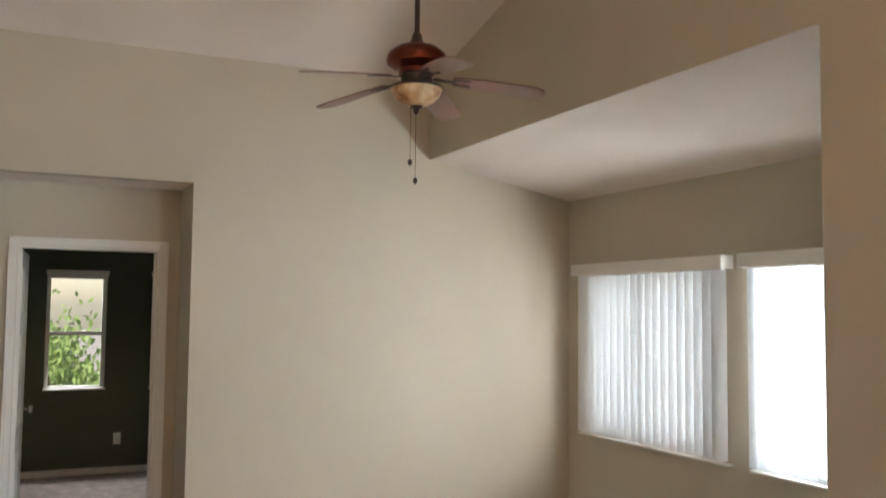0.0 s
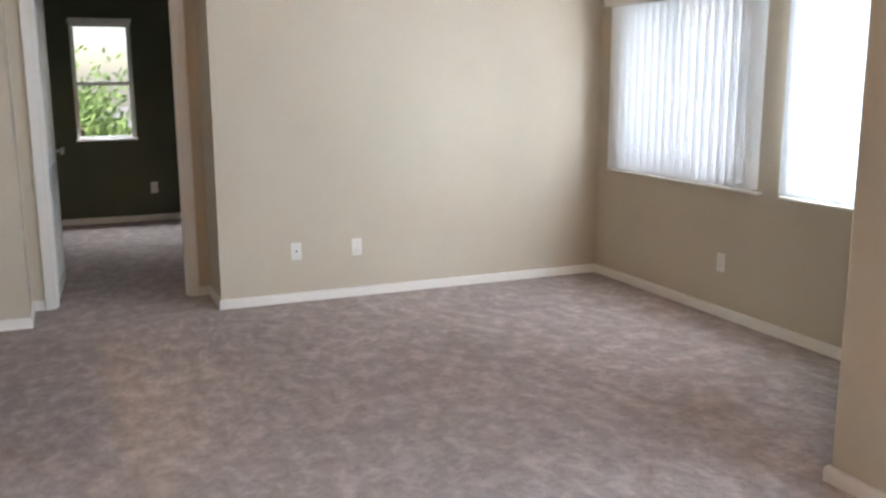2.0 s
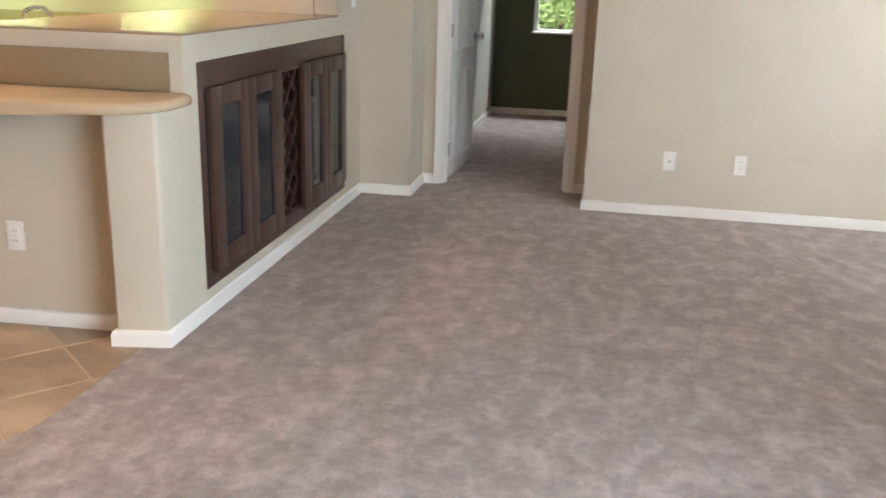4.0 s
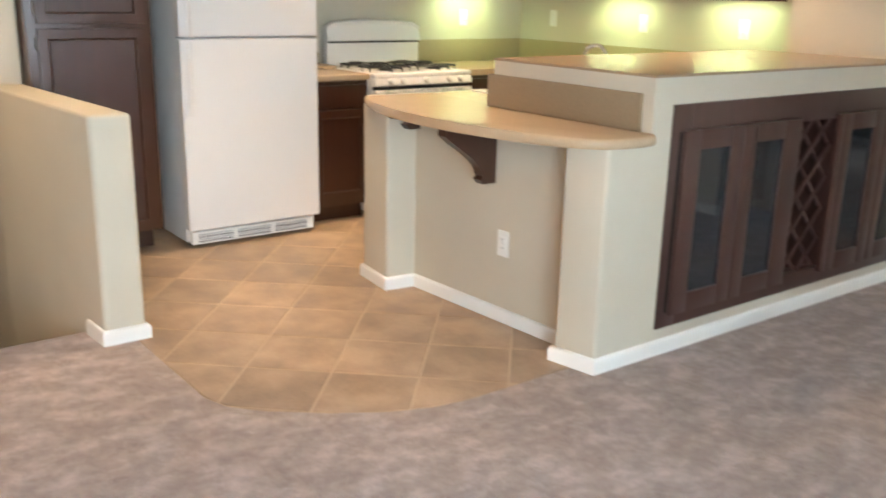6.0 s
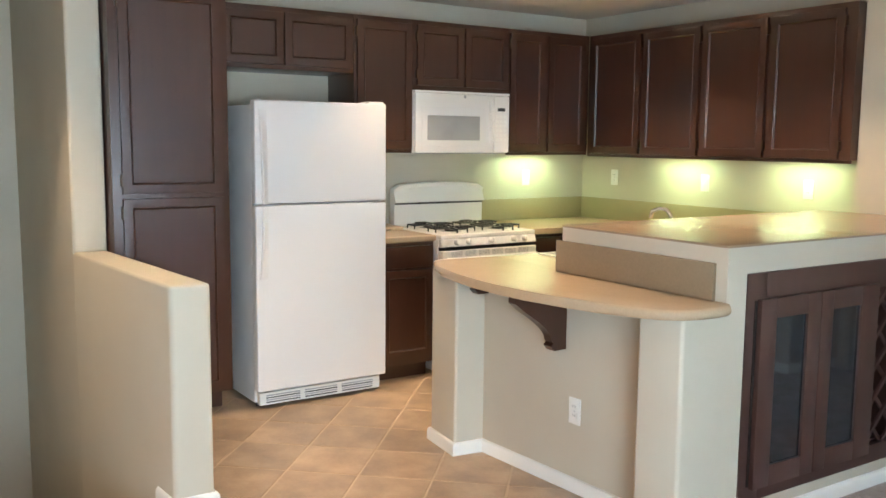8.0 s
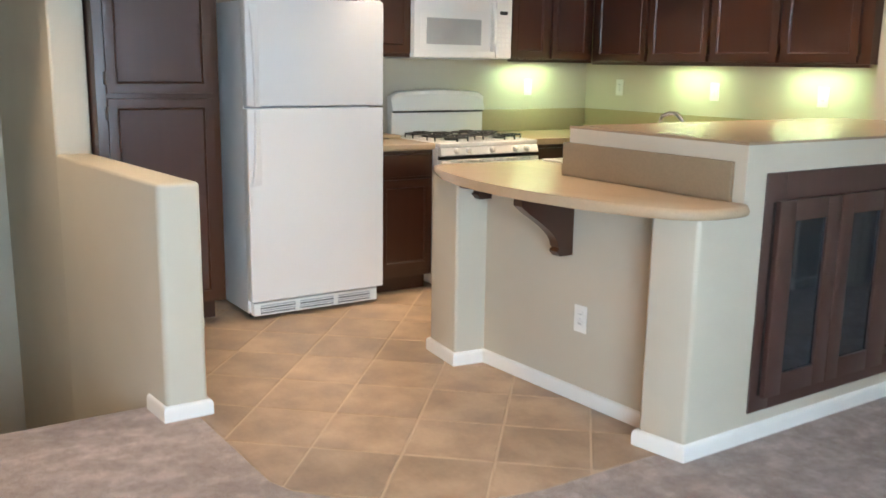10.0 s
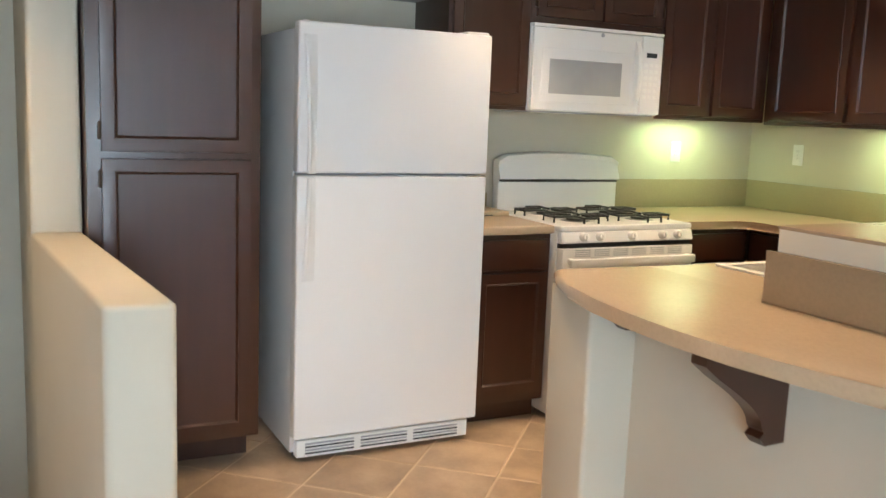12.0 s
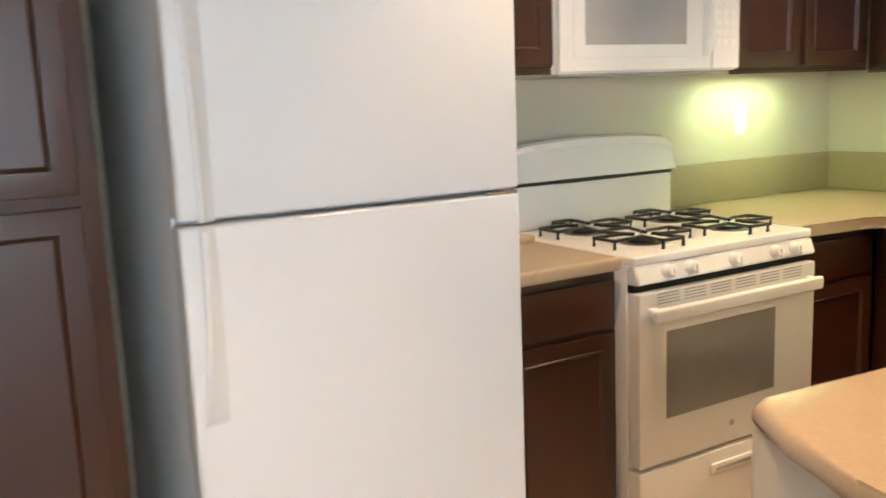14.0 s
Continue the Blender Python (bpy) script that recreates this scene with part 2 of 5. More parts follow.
TUBE = glow_mat("undercabinet_lens", (0.97, 1.0, 0.6), 6)


def amber_mat():
    m, nt, b = nodes_of("amber_alabaster_glass", 0.3, 0, 0.5)
    c = ramp(nt, noise_at(nt, 14, 5), ((0.3, (0.30, 0.11, 0.035)), (0.5, (0.62, 0.35, 0.16)), (0.7, (0.80, 0.60, 0.36))))
    nt.links.new(c, b.inputs["Base Color"])
    return m


AMBER = amber_mat()


def leaf_mat(name, a, c):
    m, nt, b = nodes_of(name, 0.6, 0, 0.3)
    nt.links.new(ramp(nt, noise_at(nt, 3, 3), ((0.3, a), (0.7, c))), b.inputs["Base Color"])
    b.inputs["Transmission Weight"].default_value = 0.0
    return m


LEAF = leaf_mat("green_leaf", (0.16, 0.27, 0.07), (0.32, 0.45, 0.17))
BARK = painted("bark", (0.12, 0.08, 0.05), 0.9, 0.2, 60, 0.004)
GROUNDM = painted("pale_concrete", (0.35, 0.34, 0.31), 0.9, 0.12, 60, 0.003)

# ---------- mesh helpers ----------


def smooth_by(me, deg=35):
    me.polygons.foreach_set("use_smooth", [True] * len(me.polygons))
    me.set_sharp_from_angle(angle=radians(deg))


def part(name, bm, material, parent=None, label="", smooth=True):
    me = bpy.data.meshes.new(name)
    bmesh.ops.recalc_face_normals(bm, faces=bm.faces)
    bm.to_mesh(me)
    bm.free()
    me.materials.append(material)
    if smooth:
        smooth_by(me)
    ob = new(name, me)
    if parent is not None:
        ob.parent = parent
    if label:
        ob["label"] = label
    return ob


def thing(name, m, label, category, group=""):
    ob = new(name)
    ob.matrix_world = m
    ob.empty_display_size = 0.1
    return tagged(ob, label, category, group)


def setting(name, bm, material, label="", smooth=False):
    ob = part(name, bm, material, None, "", smooth)
    return tagged(ob, label, "", "", "structure")


def add_box(bm, x0, x1, y0, y1, z0, z1, bevel=0.0, segs=2):
    r = bmesh.ops.create_cube(bm, size=1.0, matrix=Matrix.Translation(((x0 + x1) / 2, (y0 + y1) / 2, (z0 + z1) / 2)) @ Matrix.Diagonal((x1 - x0, y1 - y0, z1 - z0, 1)))
    if bevel > 0:
        vs = set(r["verts"])
        es = [e for e in bm.edges if e.verts[0] in vs and e.verts[1] in vs]
        bmesh.ops.bevel(bm, geom=es, offset=bevel, segments=segs, profile=0.6, affect="EDGES", clamp_overlap=True)
    return bm


def box(x0, x1, y0, y1, z0, z1, bevel=0.0, segs=2):
    return add_box(bmesh.new(), x0, x1, y0, y1, z0, z1, bevel, segs)


def boxes(rows, bevel=0.0):
    bm = bmesh.new()
    for r in rows:
        add_box(bm, *r, bevel=bevel)
    return bm


def prism(poly, z0, z1, round_v=0.0, round_top=0.0, segs=4, only=None):
    """A footprint raised from z0 to z1, with its upright edges (those of the indices in only) and top edge rounded."""
    bm = bmesh.new()
    lo = [bm.verts.new((x, y, z0)) for x, y in poly]
    hi = [bm.verts.new((x, y, z1)) for x, y in poly]
    n = len(poly)
    bm.faces.new(lo[::-1])
    top = bm.faces.new(hi)
    for i in range(n):
        bm.faces.new((lo[i], lo[(i + 1) % n], hi[(i + 1) % n], hi[i]))
    bm.edges.ensure_lookup_table()
    if round_v:
        ups = []
        for i in range(n):
            if only is None or i in only:
                ups += [e for e in lo[i].link_edges if hi[i] in e.verts]
        bmesh.ops.bevel(bm, geom=ups, offset=round_v, segments=segs, profile=0.5, affect="EDGES")
    if round_top:
        es = [e for e in bm.edges if abs(e.verts[0].co.z - z1) < 1e-5 and abs(e.verts[1].co.z - z1) < 1e-5]
        bmesh.ops.bevel(bm, geom=es, offset=round_top, segments=3, profile=0.5, affect="EDGES")
    return bm


def lathe(profile, segs=32, m=None):
    bm = bmesh.new()
    rings = []
    for r, z in profile:
        rings.append([bm.verts.new((max(r, 1e-4) * math.cos(2 * math.pi * i / segs), max(r, 1e-4) * math.sin(2 * math.pi * i / segs), z)) for i in range(segs)])
    for a, b in zip(rings, rings[1:]):
        for i in range(segs):
            bm.faces.new((a[i], a[(i + 1) % segs], b[(i + 1) % segs], b[i]))
    bm.faces.new(rings[0][::-1])
    bm.faces.new(rings[-1])
    if m is not None:
        bmesh.ops.transform(bm, matrix=m, verts=bm.verts)
    return bm


def add_tube(bm, pts, r, segs=8):
    pts = [Vector(p) for p in pts]
    rings = []
    for i, p in enumerate(pts):
        d = (pts[min(i + 1, len(pts) - 1)] - pts[max(i - 1, 0)]).normalized()
        q = d.to_track_quat("Z", "Y")
        rings.append([bm.verts.new(p + q @ Vector((r * math.cos(2 * math.pi * k / segs), r * math.sin(2 * math.pi * k / segs), 0))) for k in range(segs)])
    for a, b in zip(rings, rings[1:]):
        for k in range(segs):
            bm.faces.new((a[k], a[(k + 1) % segs], b[(k + 1) % segs], b[k]))
    bm.faces.new(rings[0][::-1])
    bm.faces.new(rings[-1])
    return bm


def tube(pts, r, segs=8):
    return add_tube(bmesh.new(), pts, r, segs)


def run(pts, profile, left=True):
    """A moulding along a line of (x, y) points: profile of (out, z), out to the left of the way."""
    n = len(pts)
    P = [Vector(p) for p in pts]
    nor = []
    for a, b in zip(P, P[1:]):
        d = (b - a).normalized()
        nor.append(Vector((-d.y, d.x)) if left else Vector((d.y, -d.x)))
    bm = bmesh.new()
    rings = []
    for i in range(n):
        a, b = nor[max(i - 1, 0)], nor[min(i, n - 2)]
        mit = (a + b).normalized()
        k = 1 / max(0.35, mit.dot(a))
        rings.append([bm.verts.new((P[i].x + mit.x * o * k, P[i].y + mit.y * o * k, z)) for o, z in profile])
    for a, b in zip(rings, rings[1:]):
        m = len(profile)
        for j in range(m):
            bm.faces.new((a[j], a[(j + 1) % m], b[(j + 1) % m], b[j]))
    bm.faces.new(rings[0])
    bm.faces.new(rings[-1][::-1])
    return bm


BASE = [(0.0005, 0.0), (0.014, 0.0), (0.014, 0.045), (0.011, 0.054), (0.006, 0.061), (0.0005, 0.063)]


def baseboard(pts, left=True):
    return setting("baseboard", run(pts, BASE, left), TRIM, "white painted baseboard", True)


# ---------- the large structure ----------
NY = 8.012       # north wall of the living room
XE = 5.75        # east wall with the windows
XH = 4.59        # header and near wall
XP = 1.545       # outer face of the peninsula wall
KY = 7.785       # north wall of the kitchen
KX = -1.65       # west wall of the kitchen
ZK = 2.44
WD = 11.95       # far wall of the bedroom


def vault(y):
    return 3.255 + (NY - y) * 0.25 if y > 3.2 else 3.255 + (NY - 3.2) * 0.25 - (3.2 - y) * 0.25


# floors
bm = bmesh.new()
out = [(0.23, 4.085), (0.92, 4.098), (1.03, 4.137), (1.14, 4.236), (1.275, 4.41), (1.375, 4.575), (1.432, 4.72), (1.455, 4.86), (1.455, 5.37), (1.5, 5.42), (1.5, 8.2), (1.8, 8.2), (1.8, 12.0), (6.0, 12.0), (6.0, -0.6), (0.04, -0.6), (0.04, 3.96), (0.23, 3.96)]
vt = [bm.verts.new((x, y, 0.0)) for x, y in out]
f = bm.faces.new(vt)
r = bmesh.ops.extrude_face_region(bm, geom=[f])
for v in r["geom"]:
    if isinstance(v, bmesh.types.BMVert):
        v.co.z = -0.03
setting("floor", bm, CARPET, "taupe cut-pile carpet floor")
setting("floor", prism([(-1.7, 4.0), (0.2, 4.0), (0.215, 4.09), (0.918, 4.103), (1.027, 4.141), (1.136, 4.239), (1.27, 4.413), (1.37, 4.578), (1.427, 4.722), (1.45, 4.86), (1.45, 5.365), (1.45, 7.9), (-1.7, 7.9)], -0.05, -0.0022), GROUT, "tan grout bed under the kitchen tiles")




def wall(name, rows, material=WALL, label="beige painted wall with a light orange-peel texture"):
    return setting(name, boxes(rows), material, label)


def sloped_wall(name, y0, y1, x0, x1, zlow, material=WALL):
    """A wall along y whose top follows the vaulted ceiling."""
    ys = [y0] + ([3.2] if y0 < 3.2 < y1 else []) + [y1]
    bm = bmesh.new()
    prof = [(y0, zlow)] + [(y1, zlow)] + [(y, vault(y)) for y in ys[::-1]]
    a = [bm.verts.new((x0, y, z)) for y, z in prof]
    b = [bm.verts.new((x1, y, z)) for y, z in prof]
    bm.faces.new(a)
    bm.faces.new(b[::-1])
    for i in range(len(prof)):
        j = (i + 1) % len(prof)
        bm.faces.new((a[i], b[i], b[j], a[j]))
    return setting(name, bm, material, "beige painted wall")


AH = 2.44
wall("wall_north", [(2.977, 6.0, NY, NY + 0.12, 0, 3.28), (1.545, 2.977, NY, NY + 0.12, AH, 3.28)])
wall("wall_alcove_side", [(2.977, 3.1, NY + 0.12, 8.45, 0, AH)])
wall("wall_alcove_stub", [(1.40, 1.87, 8.035, 8.45, 0, AH)])
wall("wall_bedroom_door", [(1.75, 2.005, 8.45, 8.57, 0, AH), (2.845, 6.0, 8.45, 8.57, 0, AH), (2.005, 2.845, 8.45, 8.57, 2.035, AH)])
setting("ceiling", box(1.545, 2.977, NY + 0.12, 8.45, AH, AH + 0.1), CEIL, "beige alcove ceiling")
# east wall with two window openings
W1, W2, WZ = (6.42, 7.66), (4.78, 6.05), (0.83, 1.90)
wall("wall_east", [(XE, XE + 0.16, W1[1], NY, 0, 2.8), (XE, XE + 0.16, W2[1], W1[0], 0, 2.8), (XE, XE + 0.16, 4.4, W2[0], 0, 2.8),
                   (XE, XE + 0.16, W1[0], W1[1], 0, WZ[0]), (XE, XE + 0.16, W2[0], W2[1], 0, WZ[0]),
                   (XE, XE + 0.16, W1[0], W1[1], WZ[1], 2.8), (XE, XE + 0.16, W2[0], W2[1], WZ[1], 2.8)])
wall("wall_nook_end", [(XH + 0.13, XE, 4.40, 4.52, 0, 2.8)])
SD = (1.9, 4.1, 0.1, 2.1)
wall("wall_near_side", [(XH, XH + 0.13, -0.6, SD[0], 0, 2.716), (XH, XH + 0.13, SD[0], SD[1], 0, SD[2]), (XH, XH + 0.13, SD[0], SD[1], SD[3], 2.716)])
setting("wall_near", prism([(XH, SD[1]), (XH + 0.13, SD[1]), (XH + 0.13, 4.63), (XH, 4.63)], 0, 2.716, 0.018, only=(2, 3)), WALL, "beige painted wall with a rounded outer corner")
sloped_wall("wall_header", -0.6, NY, XH, XH + 0.13, 2.716)
bm = bmesh.new()
zc = lambda x: 2.712 + (2.49 - 2.712) * (x - XH) / (XE - XH)
q = [(XH, zc(XH)), (XE, zc(XE)), (XE, zc(XE) + 0.1), (XH + 0.13, zc(XH + 0.13) + 0.1), (XH + 0.13, zc(XH) + 0.003), (XH, zc(XH) + 0.003)]
a = [bm.verts.new((x, 4.63, z)) for x, z in q]
b = [bm.verts.new((x, NY, z)) for x, z in q]
bm.faces.new(a), bm.faces.new(b[::-1])
for i in range(6):
    bm.faces.new((a[i], b[i], b[(i + 1) % 6], a[(i + 1) % 6]))
setting("ceiling", box(XH + 0.13, XE, 4.52, 4.63, 2.6, 2.75), CEIL, "end of the nook ceiling")
setting("ceiling", bm, CEIL, "sloped low ceiling over the window nook")
# vaulted ceiling
bm = bmesh.new()
prof = [(NY, vault(NY)), (3.2, vault(3.2)), (-0.6, vault(-0.6)), (-0.6, vault(-0.6) + 0.1), (3.2, vault(3.2) + 0.1), (NY, vault(NY) + 0.1)]
a = [bm.verts.new((1.545, y, z)) for y, z in prof]
b = [bm.verts.new((XH, y, z)) for y, z in prof]
bm.faces.new(a), bm.faces.new(b[::-1])
for i in range(6):
    bm.faces.new((a[i], b[i], b[(i + 1) % 6], a[(i + 1) % 6]))
setting("ceiling", bm, CEIL, "vaulted beige ceiling")
sloped_wall("wall_over_kitchen", -0.6, NY, 1.425, 1.545, ZK)
setting("ceiling", box(-1.75, 1.425, -0.6, 8.0, ZK, ZK + 0.1), CEIL, "flat beige kitchen ceiling")
setting("ceiling", box(-2.87, -1.75, 2.72, 4.03, ZK, ZK + 0.1), CEIL, "flat beige ceiling over the stairs")
# kitchen walls
wall("wall_kitchen_west", [(KX - 0.12, KX, 4.03, 7.9, -0.05, ZK)])
wall("wall_kitchen_north", [(KX, 1.40, KY, KY + 0.12, -0.05, ZK)])
setting("wall_kitchen_end", box(1.40, XP, 7.673, 8.035, 0, 1.118), WALL, "beige wall at the end of the peninsula")
setting("wall_kitchen_end", prism([(1.40, 7.56), (XP, 7.56), (XP, 8.035), (1.40, 8.035)], 1.118, ZK, 0.02, only=(0, 1)), WALL, "beige wall at the end of the peninsula ledge")
wall("wall_kitchen_jog", [(0.818, 1.40, 7.56, KY, 0, ZK)])
wall("wall_kitchen_header", [(1.40, XP, NY, 8.035, ZK, 3.28)])
# closing walls behind the camera
wall("wall_south", [(-1.75, XH + 0.13, -0.72, -0.6, -1.6, 4.6)])
wall("wall_stair_south", [(-2.87, 0.04, 2.72, 2.84, -1.75, ZK)])
wall("wall_southwest", [(-0.08, 0.04, -0.6, 2.72, 0, ZK)])
# stair well
wall("wall_stair_west", [(-2.87, -2.75, 2.84, 4.03, -1.75, ZK)])
bm = boxes([(-0.30 - 0.28 * i if i < 8 else -2.75, 0.0 - 0.28 * i, 2.84, 3.90, -1.75, -0.18 * (i + 1)) for i in range(9)])
setting("stairs", bm, CARPET, "carpeted stairs going down")
setting("wall_stair_face", box(0.0, 0.04, 2.84, 3.87, -1.6, -0.03), WALL, "beige wall under the stair edge")
# low wall beside the stairs: full height at its west end
bm = prism([(-1.04, 3.858), (0.238, 3.962), (0.238, 4.13), (-1.04, 4.026)], -1.6, 0.928, 0.022, 0.016, only=(1, 2))
half = setting("wall_half", bm, WALL, "beige half wall with rounded edges beside the stairs", True)
bm = prism([(-2.75, 3.858), (-1.04, 3.858), (-1.04, 4.026), (-2.75, 4.026)], -1.6, ZK, 0.018, only=(1, 2))
setting("wall_stair_north", bm, WALL, "beige full-height wall beside the pantry", True)

# peninsula: low walls
pen = [(-0.005, 5.33), (0.258, 5.298), (0.276, 5.452), (1.356, 5.512), (1.354, 5.374), (1.545, 5.408), (1.545, 5.632), (0.619, 5.632), (0.619, 5.70), (0.12, 5.72)]
setting("wall_peninsula", prism(pen, -0.004, 0.872, 0.016, 0, only=(0, 1, 4, 5)), WALL, "beige peninsula wall with stub columns under the bar", True)
# wall with the built-in display cabinet
CY0, CY1, CZ0, CZ1 = 5.744, 7.673, 0.108, 1.016
LZ = 1.118
setting("wall_ledge_side", boxes([(1.42, XP, 5.632, CY0, 0, LZ), (1.42, XP, CY0, CY1, 0, CZ0), (1.42, XP, CY0, 7.56, CZ1, LZ), (1.42, XP, 7.56, CY1, CZ1, LZ)]), WALL, "beige half wall around the built-in cabinet")
setting("wall_ledge_front", boxes([(0.62, 1.42, 5.632, 5.82, 0.0, LZ), (0.62, 0.74, 5.82, 7.56, 0.0, LZ)]), WALL, "beige half wall behind the bar")
setting("ledge_top", box(0.617, XP + 0.003, 5.629, 7.559, LZ, LZ + 0.01, 0.002), LEDGE, "smooth brown ledge top")

# bedroom
wall("wall_bedroom_west", [(1.75, 1.87, 8.57, WD, 0, ZK)], BEDWALL, "pale painted bedroom wall")
BW1, BW2, BZ = (2.27, 2.83), (3.26, 3.82), (0.83, 2.0)
wall("wall_bedroom_north", [(1.75, BW1[0], WD, WD + 0.14, 0, ZK), (BW1[1], BW2[0], WD, WD + 0.14, 0, ZK), (BW2[1], 6.0, WD, WD + 0.14, 0, ZK),
                            (BW1[0], BW1[1], WD, WD + 0.14, 0, BZ[0]), (BW1[0], BW1[1], WD, WD + 0.14, BZ[1], ZK),
                            (BW2[0], BW2[1], WD, WD + 0.14, 0, BZ[0]), (BW2[0], BW2[1], WD, WD + 0.14, BZ[1], ZK)], GREENWALL, "dark olive green painted wall")
wall("wall_bedroom_east", [(5.6, 5.72, 8.57, WD, 0, ZK)], GREENWALL, "dark olive green painted wall")
setting("ceiling", box(1.75, 6.0, 8.57, WD + 0.14, ZK, ZK + 0.1), CEIL, "flat bedroom ceiling")

# baseboards
baseboard([(XE, 4.53), (XE, NY), (2.977, NY), (2.977, 8.45), (2.905, 8.45)])
baseboard([(1.945, 8.45), (1.87, 8.45), (1.87, 8.035), (1.545, 8.035), (1.545, 5.408), (1.354, 5.374), (1.356, 5.512), (0.276, 5.452), (0.258, 5.298), (-0.005, 5.33), (0.01, 5.70)])
baseboard([(XH, -0.6), (XH, 4.63), (XH + 0.13, 4.63)])
baseboard([(-0.88, 4.038), (0.238, 4.13), (0.238, 3.962), (0.06, 3.948)])
baseboard([(5.6, WD), (1.87, WD), (1.87, 8.60)])


def casing(name, x0, x1, ztop, y, depth_y, out):
    """Door casing round an opening from x0 to x1 up to ztop on the wall face y, with the jamb through the wall."""
    w = 0.06
    bm = boxes([(x0 - w, x0 - 0.006, y + out * 0.018, y + out * 0.001, 0, ztop + w)] if out < 0 else [(x0 - w, x0 - 0.006, y + 0.001, y + 0.018, 0, ztop + w)], 0.004)
    lo, hi = sorted((y + out * 0.018, y + out * 0.001))
    add_box(bm, x1 + 0.006, x1 + w, lo, hi, 0, ztop + w, 0.004)
    add_box(bm, x0 - 0.006, x1 + 0.006, lo, hi, ztop + 0.006, ztop + w, 0.004)
    lo2, hi2 = sorted((y + out * 0.024, y + out * 0.018))
    add_box(bm, x0 - w, x0 - w + 0.018, lo2, hi2, 0, ztop + w, 0.002)
    add_box(bm, x1 + w - 0.018, x1 + w, lo2, hi2, 0, ztop + w, 0.002)
    add_box(bm, x0 - w, x1 + w, lo2, hi2, ztop + w - 0.018, ztop + w, 0.002)
    return setting(name, bm, TRIM, "white painted door casing", True)


casing("trim", 2.01, 2.84, 2.03, 8.45, 0.12, -1)
casing("trim", 2.01, 2.84, 2.03, 8.57, 0.12, 1)
setting("door_jamb", boxes([(2.005, 2.017, 8.448, 8.572, 0, 2.035), (2.833, 2.845, 8.448, 8.572, 0, 2.035), (2.017, 2.833, 8.448, 8.572, 2.023, 2.035), (2.017, 2.03, 8.50, 8.53, 0, 2.02), (2.82, 2.833, 8.50, 8.53, 0, 2.02)]), TRIM, "white painted door jamb")


def window_unit(name, x0, x1, z0, z1, m, label, mid=True):
    """A white framed window, width along x, outside towards +y; its opening's corner at m."""
    w = tagged(new(name), label, "", "", "structure")
    w.matrix_world = m
    W, Hh = x1 - x0, z1 - z0
    f = 0.04
    bm = boxes([(0, f, 0.06, 0.12, 0, Hh), (W - f, W, 0.06, 0.12, 0, Hh), (f, W - f, 0.06, 0.12, 0, f), (f, W - f, 0.06, 0.12, Hh - f, Hh)], 0.004)
    part("window_frame", bm, TRIM, w)
    if mid:
        part("meeting_rail", box(f, W - f, 0.065, 0.105, Hh * 0.46, Hh * 0.46 + 0.04, 0.004), TRIM, w)
        for a, b in ((f, Hh * 0.46), (Hh * 0.46 + 0.04, Hh - f)):
            part("pane", box(f, W - f, 0.084, 0.088, a, b), GLASS, w, smooth=False).visible_shadow = False
    else:
        part("mullion", box(W / 2 - 0.02, W / 2 + 0.02, 0.065, 0.105, f, Hh - f, 0.004), TRIM, w)
        for a, b in ((f, W / 2 - 0.02), (W / 2 + 0.02, W - f)):
            part("pane", box(a, b, 0.084, 0.088, f, Hh - f), GLASS, w, smooth=False).visible_shadow = False
    part("window_sill", box(-0.01, W + 0.01, -0.02, 0.06, -0.001, 0.018, 0.005), TRIM, w)
    return w


window_unit("window_1", BW1[0], BW1[1], *BZ, pose(BW1[0], WD, BZ[0]), "white framed sash window in the green wall")
window_unit("window_2", BW2[0], BW2[1], *BZ, pose(BW2[0], WD, BZ[0]), "white framed sash window in the green wall")
window_unit("window_3", *W1, *WZ, pose(XE, W1[1], WZ[0], 0, 0, -90), "white framed sliding window behind vertical blinds", False)
window_unit("window_4", *W2, *WZ, pose(XE, W2[1], WZ[0], 0, 0, -90), "white framed sliding window behind vertical blinds", False)
window_unit("window_5", SD[0], SD[1], SD[2], SD[3], pose(XH, SD[1], SD[2], 0, 0, -90), "large glazed door opening to the side", False)

# ---------- things ----------
def R90(x, y, z):
    return pose(x, y, z, 0, 0, 90)


def shaker(x0, x1, z0, z1, y=0.0, t=0.019, rail=0.058, bead=True):
    """A cabinet door, front at y - t: raised frame, sloped bead and sunk panel."""
    bm = bmesh.new()
    r = bmesh.ops.create_cube(bm, size=1.0, matrix=Matrix.Translation(((x0 + x1) / 2, y - t / 2, (z0 + z1) / 2)) @ Matrix.Diagonal((x1 - x0, t, z1 - z0, 1)))
    bm.faces.ensure_lookup_table()
    front = min(bm.faces, key=lambda f: f.calc_center_median().y)
    edge = [e for e in front.edges]
    bmesh.ops.bevel(bm, geom=edge, offset=0.004, segments=2, profile=0.6, affect="EDGES")
    front = max((f for f in bm.faces if f.normal.y < -0.99), key=lambda f: f.calc_area())
    bmesh.ops.inset_region(bm, faces=[front], thickness=rail, depth=0)
    if bead:
        bmesh.ops.inset_region(bm, faces=[front], thickness=0.003, depth=0.003)
    bmesh.ops.inset_region(bm, faces=[front], thickness=0.009, depth=-0.010)
    bmesh.ops.inset_region(bm, faces=[front], thickness=0.002, depth=-0.001)
    return bm


